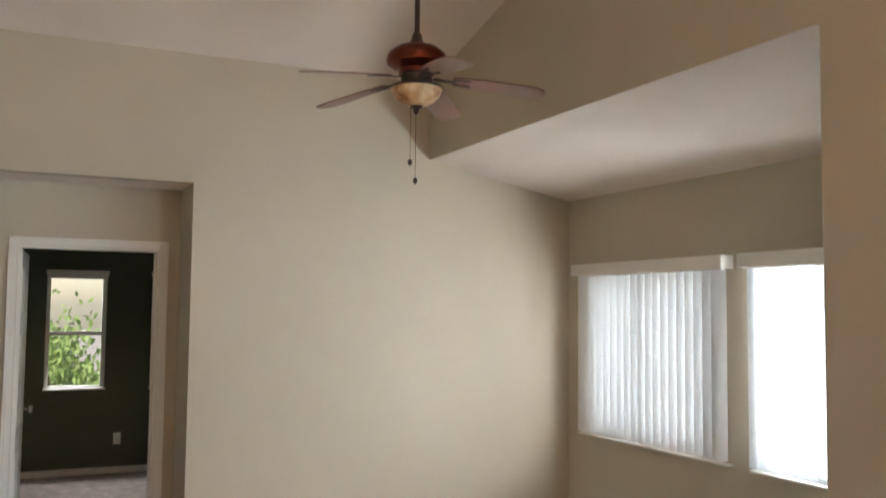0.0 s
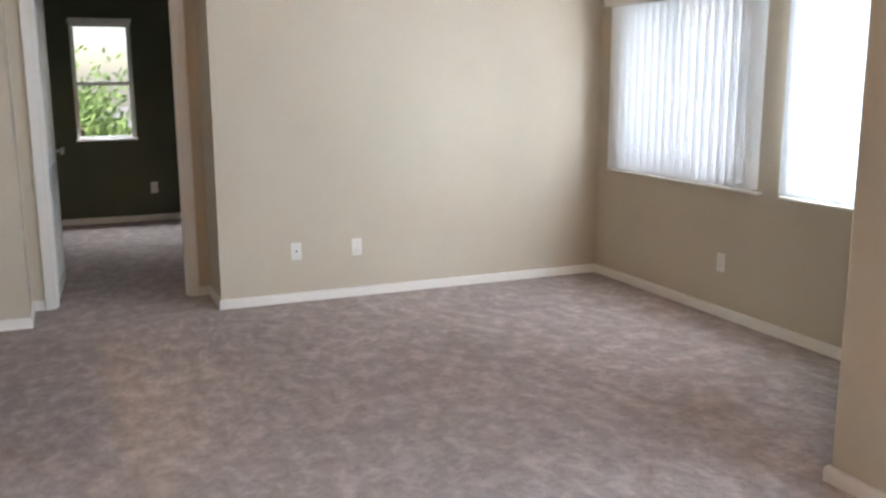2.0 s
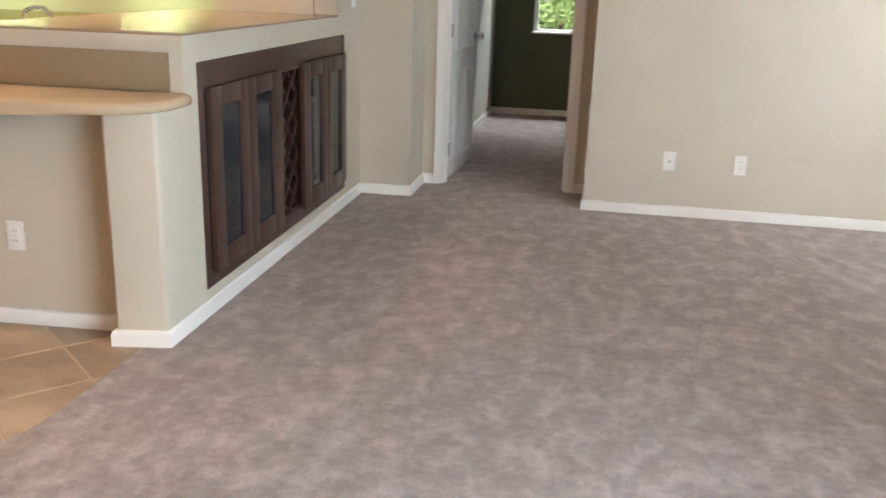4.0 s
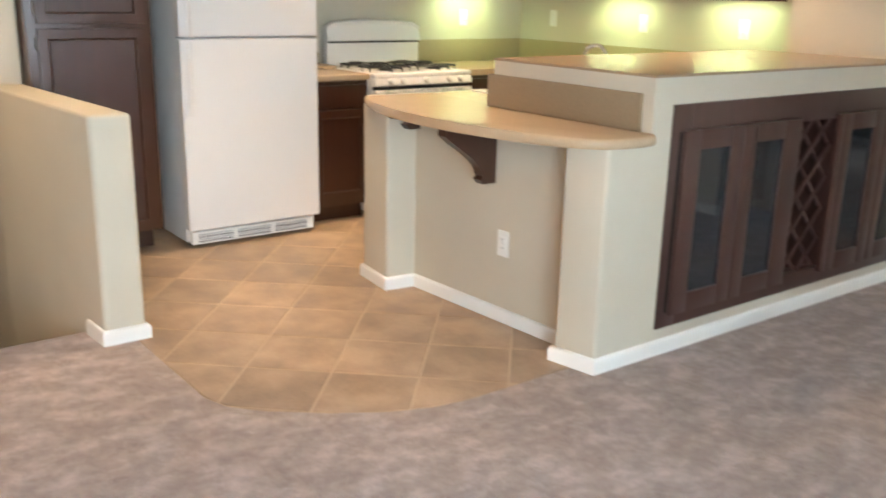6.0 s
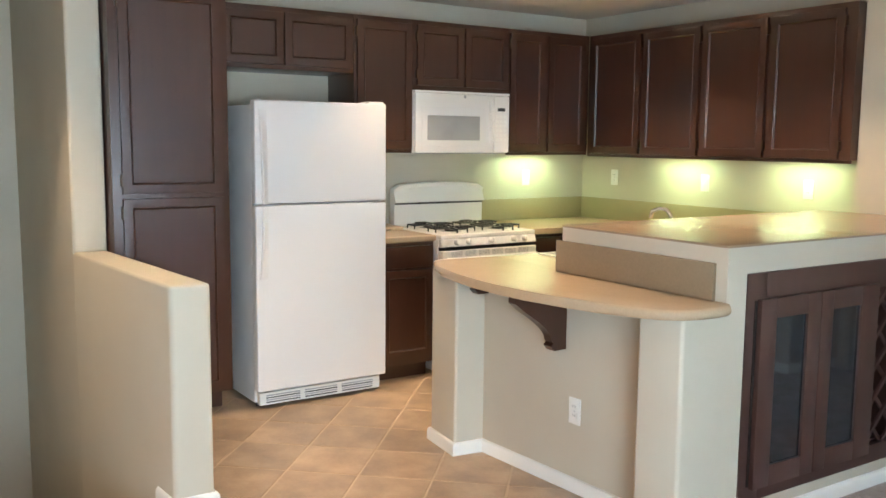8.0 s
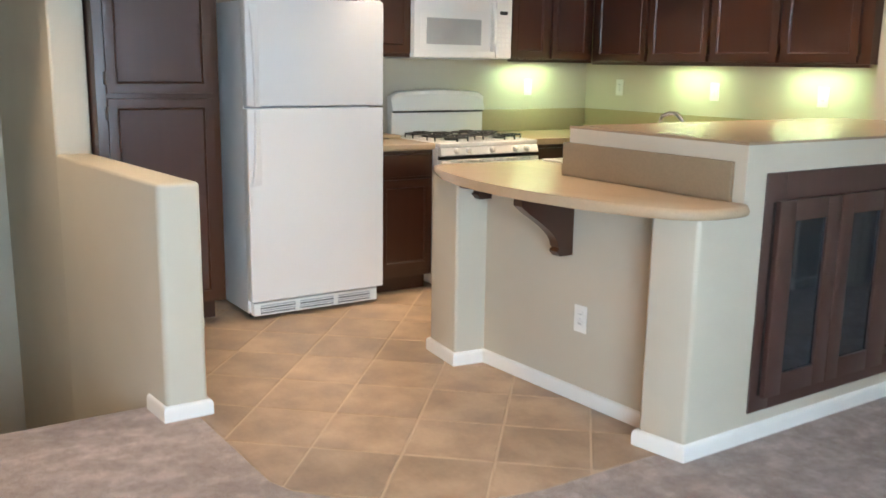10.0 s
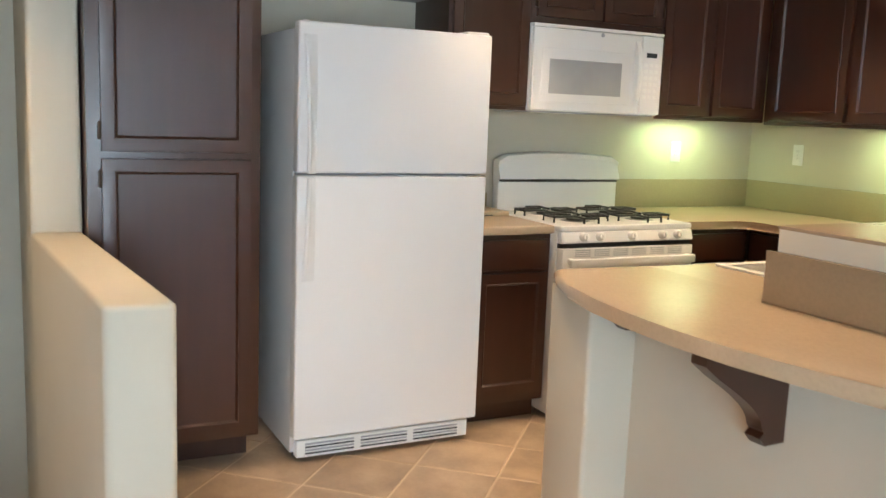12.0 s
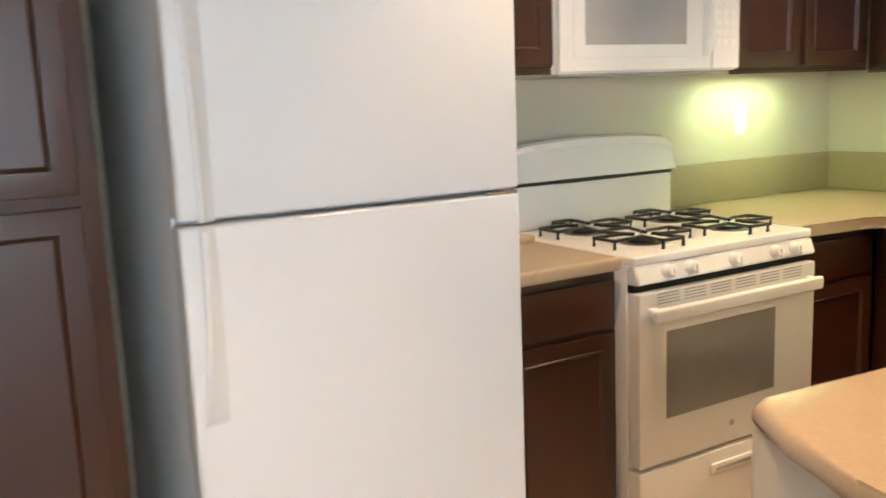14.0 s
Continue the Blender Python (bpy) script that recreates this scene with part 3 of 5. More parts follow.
def hinges(parent, x, zs, y=0.0):
    for z in zs:
        bm = box(x - 0.006, x + 0.006, y - 0.024, y - 0.001, z - 0.028, z + 0.028, 0.003)
        add_tube(bm, [(x, y - 0.022, z - 0.032), (x, y - 0.022, z + 0.032)], 0.0045, 8)
        part("hinge", bm, BRASS, parent)


def cabinet(name, m, w, d, z0, z1, doors, label, drawers=(), toe=0.0, mat=None, toe_in=0.075):
    """doors: rows of x0, x1, z0, z1, hinge side ('l' or 'r')."""
    mat = mat or WOOD
    c = thing(name, m, label, "cabinet", "kitchen cabinets")
    lip = 0.018 if 1.3 < z0 < 1.5 else 0
    part("body", box(0, w, 0, d, z0 + toe + lip, z1, 0.002), mat, c)
    if lip:
        part("bottom_rail", box(0, w, 0.0005, 0.019, z0, z0 + lip - 0.0005, 0.0015), mat, c)
    if toe:
        part("toe_kick", box(0.004, w - 0.004, toe_in, d - 0.01, z0, z0 + toe - 0.001), WOOD, c)
    for x0, x1, a, b, side in doors:
        p = part("door", shaker(x0, x1, a, b, -0.001), mat, c)
        hx = x0 - 0.005 if side == "l" else x1 + 0.005
        hinges(p, hx, (a + 0.07, b - 0.07))
    for x0, x1, a, b in drawers:
        part("drawer_front", box(x0, x1, -0.02, -0.001, a, b, 0.005), mat, c)
    return c


# pantry
cabinet("pantry_cabinet", R90(-0.93, 4.034, 0), 0.60, 0.65, 0.0, 2.262,
        [(0.046, 0.562, 1.219, 2.235, "l"), (0.046, 0.562, 0.155, 1.194, "l")],
        "tall dark brown wooden pantry cabinet beside the refrigerator, doors closed", toe=0.135, toe_in=0.17)
tagged(part("crown_moulding", run([(-0.93 - 0.65, 4.634), (-0.93, 4.634), (-0.93, 4.034)][::-1], [(0, 2.263), (0.006, 2.263), (0.012, 2.28), (0.026, 2.292), (0.03, 2.302), (0, 2.302)], False), WOOD), "dark brown wooden crown moulding on top of the pantry", "moulding")
setting("soffit", box(-1.598, -0.915, 4.036, 4.66, 2.304, 2.438, 0.008), WALL, "beige soffit over the pantry")

# upper cabinets, west run (front x = -1.25)
UX = -1.285
cabinet("upper_cabinet", R90(UX, 4.64, 0), 0.925, 0.36, 1.905, 2.262, [(0.094, 0.463, 1.93, 2.232, "l"), (0.47, 0.912, 1.93, 2.232, "r")], "short dark brown wooden wall cabinet over the refrigerator")
cabinet("upper_cabinet", R90(UX, 5.567, 0), 0.42, 0.36, 1.42, 2.262, [(0.018, 0.41, 1.445, 2.232, "l")], "dark brown wooden wall cabinet with one door beside the microwave")
cabinet("upper_cabinet", R90(UX, 5.989, 0), 0.766, 0.36, 1.822, 2.262, [(0.028, 0.386, 1.852, 2.232, "l"), (0.402, 0.754, 1.852, 2.232, "r")], "short dark brown wooden wall cabinet over the microwave")
cabinet("upper_cabinet", R90(UX, 6.757, 0), 0.735, 0.36, 1.405, 2.262, [(0.008, 0.314, 1.43, 2.232, "l"), (0.35, 0.69, 1.43, 2.232, "r")], "dark brown wooden corner wall cabinet with two narrow doors")
# north run (front y = 7.495)
UY = 7.495
cabinet("upper_cabinet", pose(UX + 0.003, UY, 0), 1.049, 0.285, 1.395, 2.262, [(0.046, 0.524, 1.42, 2.232, "r"), (0.55, 1.037, 1.42, 2.232, "r")], "dark brown wooden wall cabinet with two doors over the counter")
cabinet("upper_cabinet", pose(-0.232, UY, 0), 1.047, 0.285, 1.395, 2.262, [(0.011, 0.487, 1.42, 2.232, "r"), (0.514, 0.981, 1.42, 2.232, "r")], "dark brown wooden wall cabinet with two doors ending the row")

# base cabinets
cabinet("base_cabinet", R90(-1.03, 5.595, 0), 0.40, 0.60, 0, 0.872, [(0.02, 0.385, 0.145, 0.701, "l")], "dark brown wooden base cabinet with a drawer between refrigerator and range", [(0.02, 0.385, 0.717, 0.85)], toe=0.1)
cabinet("base_cabinet", R90(-1.03, 6.77, 0), 0.42, 0.60, 0, 0.872, [(0.015, 0.385, 0.145, 0.701, "l")], "dark brown wooden base cabinet with a drawer beside the range", [(0.015, 0.385, 0.717, 0.85)], toe=0.1)
cabinet("base_cabinet", pose(-1.03, 7.205, 0), 0.66, 0.575, 0, 0.872, [(0.03, 0.60, 0.145, 0.701, "r")], "dark brown wooden base cabinet with a drawer under the north counter", [(0.03, 0.60, 0.717, 0.85)], toe=0.1)
cabinet("base_cabinet", pose(-0.368, 7.205, 0), 0.44, 0.575, 0, 0.872, [(0.015, 0.42, 0.145, 0.701, "r")], "dark brown wooden base cabinet with drawer at the counter end", [(0.015, 0.42, 0.717, 0.85)], toe=0.1)
cabinet("sink_cabinet", pose(0.10, 7.15, 0, 0, 0, -90), 1.42, 0.385, 0, 0.872, [(0.06, 0.45, 0.145, 0.701, "l"), (0.47, 0.86, 0.145, 0.701, "r")], "dark brown wooden sink cabinet on the kitchen side of the peninsula", [(0.9, 1.36, 0.717, 0.85), (0.9, 1.36, 0.43, 0.70), (0.9, 1.36, 0.145, 0.41)], toe=0.1)


# worktops
def slab(name, poly, label, rnd=0.018, only=None, rv=0.0, z0=0.874, z1=0.914, mat=None, square_beyond=99):
    bm = prism(poly, z0, z1, rv, 0, 4, only)
    if rnd:
        zt = {z0, z1}
        es = [e for e in bm.edges if any(abs(e.verts[0].co.z - z) < 1e-5 and abs(e.verts[1].co.z - z) < 1e-5 for z in zt) and min(v.co.y for v in e.verts) < square_beyond]
        bmesh.ops.bevel(bm, geom=es, offset=rnd, segments=4, profile=0.5, affect="EDGES", clamp_overlap=True)
    return tagged(part(name, bm, mat or COUNTER), label, "worktop")


slab("worktop", [(-1.647, 5.59), (-1.0, 5.59), (-1.0, 5.996), (-1.647, 5.996)], "tan laminate worktop between refrigerator and range", 0.012)
inner = [(-1.0, 6.768), (-1.0, 7.06)] + [(-1.0 + 0.1 * (1 - math.cos(a)), 7.06 + 0.1 * math.sin(a)) for a in (0.39, 0.78, 1.18)] + [(-0.90, 7.16), (0.05, 7.165)]
slab("worktop", inner + [(0.619, 7.165), (0.619, 7.782), (-1.647, 7.782), (-1.647, 6.768)], "tan laminate corner worktop lit by cabinet lamps", 0.012)
edge = [(-0.005, 5.338), (0.10, 5.276), (0.24, 5.226), (0.42, 5.182), (0.60, 5.158), (0.78, 5.150), (0.95, 5.160), (1.12, 5.188), (1.28, 5.224), (1.41, 5.262), (1.51, 5.312), (1.568, 5.375), (1.592, 5.45)]
bar = edge + [(1.597, 5.55), (1.588, 5.61), (1.55, 5.652), (0.6175, 5.652), (0.6175, 5.6985), (0.005, 5.6985), (-0.02, 5.375)]
slab("bar_top", bar, "curved tan laminate bar top with a rounded edge", 0.0185, square_beyond=5.64)
SX0, SX1, SY0, SY1 = 0.10, 0.43, 5.95, 6.62
bm = bmesh.new()
ring = []
for z in (0.874, 0.914):
    for x0, x1, y0, y1 in ((0.035, 0.619, 5.6985, 7.163), (SX0, SX1, SY0, SY1)):
        ring.append([bm.verts.new((x, y, z)) for x, y in ((x0, y0), (x1, y0), (x1, y1), (x0, y1))])
for i in range(4):
    j = (i + 1) % 4
    lo_o, lo_i, hi_o, hi_i = ring
    for q in ((hi_o[i], hi_o[j], hi_i[j], hi_i[i]), (lo_o[j], lo_o[i], lo_i[i], lo_i[j]), (lo_o[i], lo_o[j], hi_o[j], hi_o[i]), (lo_i[j], lo_i[i], hi_i[i], hi_i[j])):
        bm.faces.new(q)
tagged(part("worktop", bm, COUNTER), "tan laminate worktop around the sink", "worktop")
sk = thing("kitchen_sink", pose(SX0, SY0, 0.914), "white double kitchen sink set in the worktop", "sink")
sw, sl = SX1 - SX0, SY1 - SY0
part("rim", boxes([(-0.02, 0.012, -0.02, sl + 0.02, 0.0005, 0.009), (sw - 0.012, sw + 0.02, -0.02, sl + 0.02, 0.0005, 0.009), (0.012, sw - 0.012, -0.02, 0.012, 0.0005, 0.009), (0.012, sw - 0.012, sl - 0.012, sl + 0.02, 0.0005, 0.009), (0.012, sw - 0.012, sl / 2 - 0.015, sl / 2 + 0.015, 0.0005, 0.009)], 0.003), APPL, sk)
part("bowl", boxes([(0.002, 0.012, 0.002, sl - 0.002, -0.17, 0), (sw - 0.012, sw - 0.002, 0.002, sl - 0.002, -0.17, 0), (0.012, sw - 0.012, 0.002, 0.012, -0.17, 0), (0.012, sw - 0.012, sl - 0.012, sl - 0.002, -0.17, 0), (0.012, sw - 0.012, 0.012, sl - 0.012, -0.18, -0.17), (0.012, sw - 0.012, sl / 2 - 0.012, sl / 2 + 0.012, -0.17, 0)]), APPL, sk)
fc = thing("kitchen_faucet", pose(0.462, 6.52, 0.9142), "chrome kitchen faucet with a low curved spout behind the sink", "faucet")
part("base", lathe([(0.028, 0), (0.028, 0.012), (0.018, 0.03), (0.016, 0.06)], 20), CHROME, fc)
part("spout", tube([(0, 0, 0.03), (0, 0, 0.17), (-0.015, 0, 0.21), (-0.05, 0, 0.238), (-0.10, 0, 0.240), (-0.145, 0, 0.222), (-0.16, 0, 0.185)], 0.011, 12), CHROME, fc)
part("handle", tube([(0.0, 0.02, 0.05), (0.0, 0.045, 0.07), (-0.01, 0.095, 0.10)], 0.007, 8), CHROME, fc)
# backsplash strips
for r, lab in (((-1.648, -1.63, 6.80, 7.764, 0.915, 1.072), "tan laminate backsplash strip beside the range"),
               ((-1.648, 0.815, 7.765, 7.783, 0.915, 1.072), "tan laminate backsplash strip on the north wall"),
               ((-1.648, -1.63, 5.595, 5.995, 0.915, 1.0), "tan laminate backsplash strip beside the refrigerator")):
    tagged(part("backsplash", box(*r, 0.003), GREENLITSPLASH), lab, "backsplash")
tagged(part("backsplash", box(0.598, 1.495, 5.613, 5.6305, 0.915, 1.058, 0.003), SHADESPLASH), "laminate backsplash strip, colour darkened for shade, above the bar top", "backsplash")

# corbels
def corbel(name, m, reach, drop, t, label):
    pts = [(0, 0), (-reach, 0), (-reach, -0.03)]
    for i in range(9):
        a = i / 8
        pts.append((-0.085 - (reach - 0.085) * (1 - a) ** 1.8, -0.035 - (drop - 0.08) * a ** 0.8))
    pts += [(-0.075, -drop + 0.035), (-0.09, -drop + 0.022), (-0.07, -drop), (0, -drop)]
    bm = bmesh.new()
    a = [bm.verts.new((0, y, z)) for y, z in pts]
    b = [bm.verts.new((t, y, z)) for y, z in pts]
    bm.faces.new(a), bm.faces.new(b[::-1])
    for i in range(len(pts)):
        j = (i + 1) % len(pts)
        bm.faces.new((a[i], b[i], b[j], a[j]))
    ob = part(name, bm, WOOD)
    ob.matrix_world = m
    return tagged(ob, label, "corbel")


corbel("corbel", pose(0.785, 5.482, 0.8735, 0, 0, 3), 0.29, 0.258, 0.048, "dark brown scrolled wooden corbel under the bar top")
corbel("corbel", pose(0.262, 5.458, 0.8735, 0, 0, 3), 0.16, 0.09, 0.045, "small dark brown wooden bracket under the bar top")

# refrigerator
fr = thing("refrigerator", R90(-0.885, 4.762, 0), "white top-freezer refrigerator with two closed doors", "refrigerator")
FW = 0.808
part("body", box(0.004, FW - 0.004, 0.072, 0.69, 0.03, 1.685, 0.008), FRIDGEW, fr)
part("gasket", box(0.012, FW - 0.012, 0.060, 0.0725, 0.11, 1.665), GREYP, fr)
fd = part("freezer_door", box(0, FW, 0, 0.061, 1.150, 1.708, 0.012, 3), FRIDGEW, fr)
ld = part("fridge_door", box(0, FW, 0, 0.061, 0.105, 1.140, 0.012, 3), FRIDGEW, fr)


def bow_handle(z0, z1, parent, flip=False):
    """A moulded grip whose inner side runs out into the door face; its free end tapers and bends to the edge."""
    bm = bmesh.new()
    n = 24
    rows = []
    for i in range(n + 1):
        a = i / n
        z = z0 + (z1 - z0) * a
        k = a if flip else 1 - a
        x = 0.034 - 0.018 * k ** 2.2
        out = 0.003 + 0.017 * min(1.0, (1 - k) * 9) ** 0.5
        w = 0.026 + 0.016 * k ** 1.5
        rows.append([bm.verts.new(v) for v in ((x + 0.004, -0.0005, z), (x, -out * 0.8, z), (x + 0.004, -out, z), (x + 0.012, -out, z), (x + w * 0.75, -out * 0.4, z), (x + w + 0.012, -0.0005, z))])
    for a, b in zip(rows, rows[1:]):
        for j in range(6):
            bm.faces.new((a[j], a[(j + 1) % 6], b[(j + 1) % 6], b[j]))
    bm.faces.new(rows[0][::-1]), bm.faces.new(rows[-1])
    return part("handle", bm, FRIDGEW, parent)


bow_handle(1.148, 1.66, fd, True)
bow_handle(0.735, 1.132, ld)
g = part("grille", box(0.02, FW - 0.03, 0.025, 0.072, 0.022, 0.092, 0.004), PLASTIC, fr)
for k in range(3):
    for i in range(4):
        bm = box(0.055 + k * 0.235, 0.055 + k * 0.235 + 0.205, 0.022, 0.0262, 0.034 + i * 0.013, 0.040 + i * 0.013)
        part("slot", bm, BLACK if i % 2 == 0 else GREYP, g)
part("hinge_cover", box(FW - 0.11, FW - 0.01, 0.01, 0.12, 1.70, 1.718, 0.006), PLASTIC, fr)
part("hinge_cap", lathe([(0.017, 0), (0.017, 0.008), (0.01, 0.013)], 16, Matrix.Translation((0.035, 0.03, 1.6995))), PLASTIC, fr)
part("middle_hinge", box(FW - 0.09, FW - 0.005, 0.004, 0.05, 1.1355, 1.1445, 0.001), CHROME, fr)
for x in (0.05, FW - 0.05):
    part("foot", lathe([(0.02, 0), (0.02, 0.012), (0.01, 0.03)], 12, Matrix.Translation((x, 0.12, 0))), BLACK, fr)
    part("foot", lathe([(0.02, 0), (0.02, 0.012), (0.01, 0.03)], 12, Matrix.Translation((x, 0.6, 0))), BLACK, fr)

# microwave over the range
mw = thing("microwave_oven", R90(-1.243, 5.985, 0), "white over-the-range microwave oven under the wall cabinet", "microwave")
MW = 0.758
part("body", box(0, MW, 0.022, 0.40, 1.42, 1.8205, 0.004), APPL, mw)
d = part("door", box(0.002, 0.625, 0, 0.022, 1.424, 1.802, 0.008, 3), APPL, mw)
part("window_surround", box(0.05, 0.56, -0.003, 0.0005, 1.465, 1.712, 0.002), APPL, d)
part("window", box(0.092, 0.505, -0.0055, -0.0025, 1.503, 1.662, 0.001), MWGLASS, d)
bm, rows = bmesh.new(), []
for i in range(15):
    a = i / 14
    out = 0.004 + 0.030 * math.sin(math.pi * a) ** 0.6
    rows.append([bm.verts.new(v) for v in ((0.582, 0.001, 1.465 + 0.31 * a), (0.586, -out + 0.003, 1.465 + 0.31 * a), (0.598, -out - 0.003, 1.465 + 0.31 * a), (0.611, -out + 0.003, 1.465 + 0.31 * a), (0.615, 0.001, 1.465 + 0.31 * a))])
for a, b in zip(rows, rows[1:]):
    for k in range(5):
        bm.faces.new((a[k], a[(k + 1) % 5], b[(k + 1) % 5], b[k]))
bm.faces.new(rows[0][::-1]), bm.faces.new(rows[-1])
part("handle", bm, PLASTIC, d)
part("badge", lathe([(0.010, 0), (0.010, 0.002)], 20, Matrix.Translation((0.385, 0.0002, 1.788)) @ pose(0, 0, 0, 90)), GREYP, d)
cp = part("control_panel", box(0.628, MW - 0.002, 0, 0.022, 1.424, 1.802, 0.008, 3), APPL, mw)
part("display", box(0.655, 0.718, -0.002, 0.0005, 1.70, 1.722), BLACK, cp)
for r in range(6):
    for c in range(3):
        part("button", box(0.642 + c * 0.032, 0.666 + c * 0.032, -0.0012, 0.0005, 1.50 + r * 0.031, 1.518 + r * 0.031, 0.0005), PLASTIC, cp)
part("top_trim", box(0.0, MW, 0.0, 0.022, 1.804, 1.8205, 0.004), APPL, mw)
part("bottom_grille", box(0.02, MW - 0.02, 0.03, 0.38, 1.4145, 1.42), GREYP, mw)

# gas range
rg = thing("gas_range", R90(-0.962, 6.005, 0), "white freestanding gas range with black grates", "range")
RW = 0.756
part("body", box(0, RW, 0.03, 0.66, 0.03, 0.885, 0.003), APPL, rg)
ct = part("cooktop", box(0, RW, 0.0, 0.60, 0.886, 0.914, 0.010, 3), APPL, rg)
bm = bmesh.new()
q = [(-0.006, 0.834), (-0.018, 0.838), (0.0, 0.885), (0.03, 0.885), (0.03, 0.834)]
a = [bm.verts.new((0.002, y, z)) for y, z in q]
b = [bm.verts.new((RW - 0.002, y, z)) for y, z in q]
bm.faces.new(a), bm.faces.new(b[::-1])
for i in range(5):
    bm.faces.new((a[i], b[i], b[(i + 1) % 5], a[(i + 1) % 5]))
bmesh.ops.bevel(bm, geom=list(bm.edges), offset=0.004, segments=2, affect="EDGES")
kp = part("control_panel", bm, APPL, rg)
tilt = Matrix.Rotation(radians(15.5), 4, "X")
for x in (0.115, 0.205, 0.385, 0.565, 0.655):
    k = part("knob", lathe([(0.021, 0), (0.021, 0.006), (0.018, 0.012), (0.0165, 0.026), (0.013, 0.029)], 24, Matrix.Translation((x, -0.009, 0.862)) @ pose(0, 0, 0, 90) @ Matrix.Rotation(radians(-15), 4, "X")), PLASTIC, kp)
    part("grip", box(x - 0.0045, x + 0.0045, -0.043, -0.028, 0.850, 0.876, 0.002), PLASTIC, k)
# Black strip stands in for the shade inside the gap over the oven door.
part("gap_strip", box(0.004, RW - 0.004, 0.008, 0.031, 0.812, 0.834), BLACK, rg)
od = part("oven_door", box(0.003, RW - 0.003, -0.018, 0.029, 0.300, 0.812, 0.006, 3), APPL, rg)
part("window", box(0.105, 0.565, -0.0205, -0.0175, 0.435, 0.693, 0.001), OVENGLASS, od)
part("window_frame", box(0.095, 0.575, -0.0190, -0.0172, 0.425, 0.703, 0.0006), APPL, od)
for i in range(4):
    for k in range(6):
        part("vent_slot", box(0.07 + k * 0.106, 0.155 + k * 0.106, -0.0186, -0.0165, 0.775 + i * 0.0090, 0.7785 + i * 0.0090), GREYP, od)
bm = box(0.02, RW - 0.02, -0.066, -0.042, 0.732, 0.772, 0.010, 3)
add_box(bm, 0.03, 0.06, -0.05, -0.0185, 0.744, 0.770, 0.004)
add_box(bm, RW - 0.06, RW - 0.03, -0.05, -0.0185, 0.744, 0.770, 0.004)
part("handle", bm, PLASTIC, od)
part("badge", lathe([(0.010, 0), (0.010, 0.002)], 20, Matrix.Translation((RW / 2, -0.0178, 0.362)) @ pose(0, 0, 0, 90)), GREYP, od)
dr = part("drawer", box(0.003, RW - 0.003, -0.018, 0.029, 0.045, 0.287, 0.006, 3), APPL, rg)
part("drawer_handle", box(0.29, 0.47, -0.028, -0.0175, 0.215, 0.25, 0.006, 3), PLASTIC, dr)
part("drawer_recess", box(0.305, 0.455, -0.0295, -0.0275, 0.228, 0.238), GREYP, dr)
# backguard with an arched top
bm = bmesh.new()
xs = [0.01 + (RW - 0.02) * i / 16 for i in range(17)]
def arch(x):
    u = abs(x - RW / 2) / (RW / 2 - 0.01)
    return 1.216 - 0.020 * u * u - 0.022 * max(0, (u - 0.92) / 0.08) ** 2
ring = [(x, arch(x)) for x in xs]
loops = []
for y, dz in ((0.600, -0.03), (0.590, -0.008), (0.604, 0.0), (0.640, 0.0), (0.655, -0.01)):
    loops.append([bm.verts.new((x, y, z + dz)) for x, z in ring])
base_f = [bm.verts.new((x, 0.575, 1.078)) for x in xs]
base_b = [bm.verts.new((x, 0.655, 1.06)) for x in xs]
seq = [base_f] + loops + [base_b]
for a, b in zip(seq, seq[1:]):
    for i in range(16):
        bm.faces.new((a[i], a[i + 1], b[i + 1], b[i]))
bm.faces.new([s[0] for s in seq]), bm.faces.new([s[-1] for s in seq][::-1])
bm.faces.new(base_f[::-1] + base_b)
bg = part("backguard", bm, APPL, rg)
part("clock_strip", box(0.20, 0.47, 0.5745, 0.590, 1.064, 1.078), BLACK, bg)
part("lower_panel", box(0.012, RW - 0.012, 0.598, 0.655, 0.915, 1.074, 0.004), APPL, bg)
# Black strip paints the shade under the bulged top of the backguard.
part("gap_shade_strip", box(0.016, RW - 0.016, 0.592, 0.60, 1.063, 1.074), BLACK, bg)
for bx, by in ((0.19, 0.17), (0.57, 0.17), (0.19, 0.43), (0.57, 0.43)):
    bu = part("burner", lathe([(0.075, 0.0), (0.07, 0.003), (0.045, 0.005), (0.042, 0.014), (0.03, 0.018), (0.0, 0.019)], 28, Matrix.Translation((bx, by, 0.9135))), BLACK, rg)
    part("drip_ring", lathe([(0.095, 0.0), (0.092, 0.002), (0.076, 0.0025)], 28, Matrix.Translation((bx, by, 0.9138))), APPL, bu)
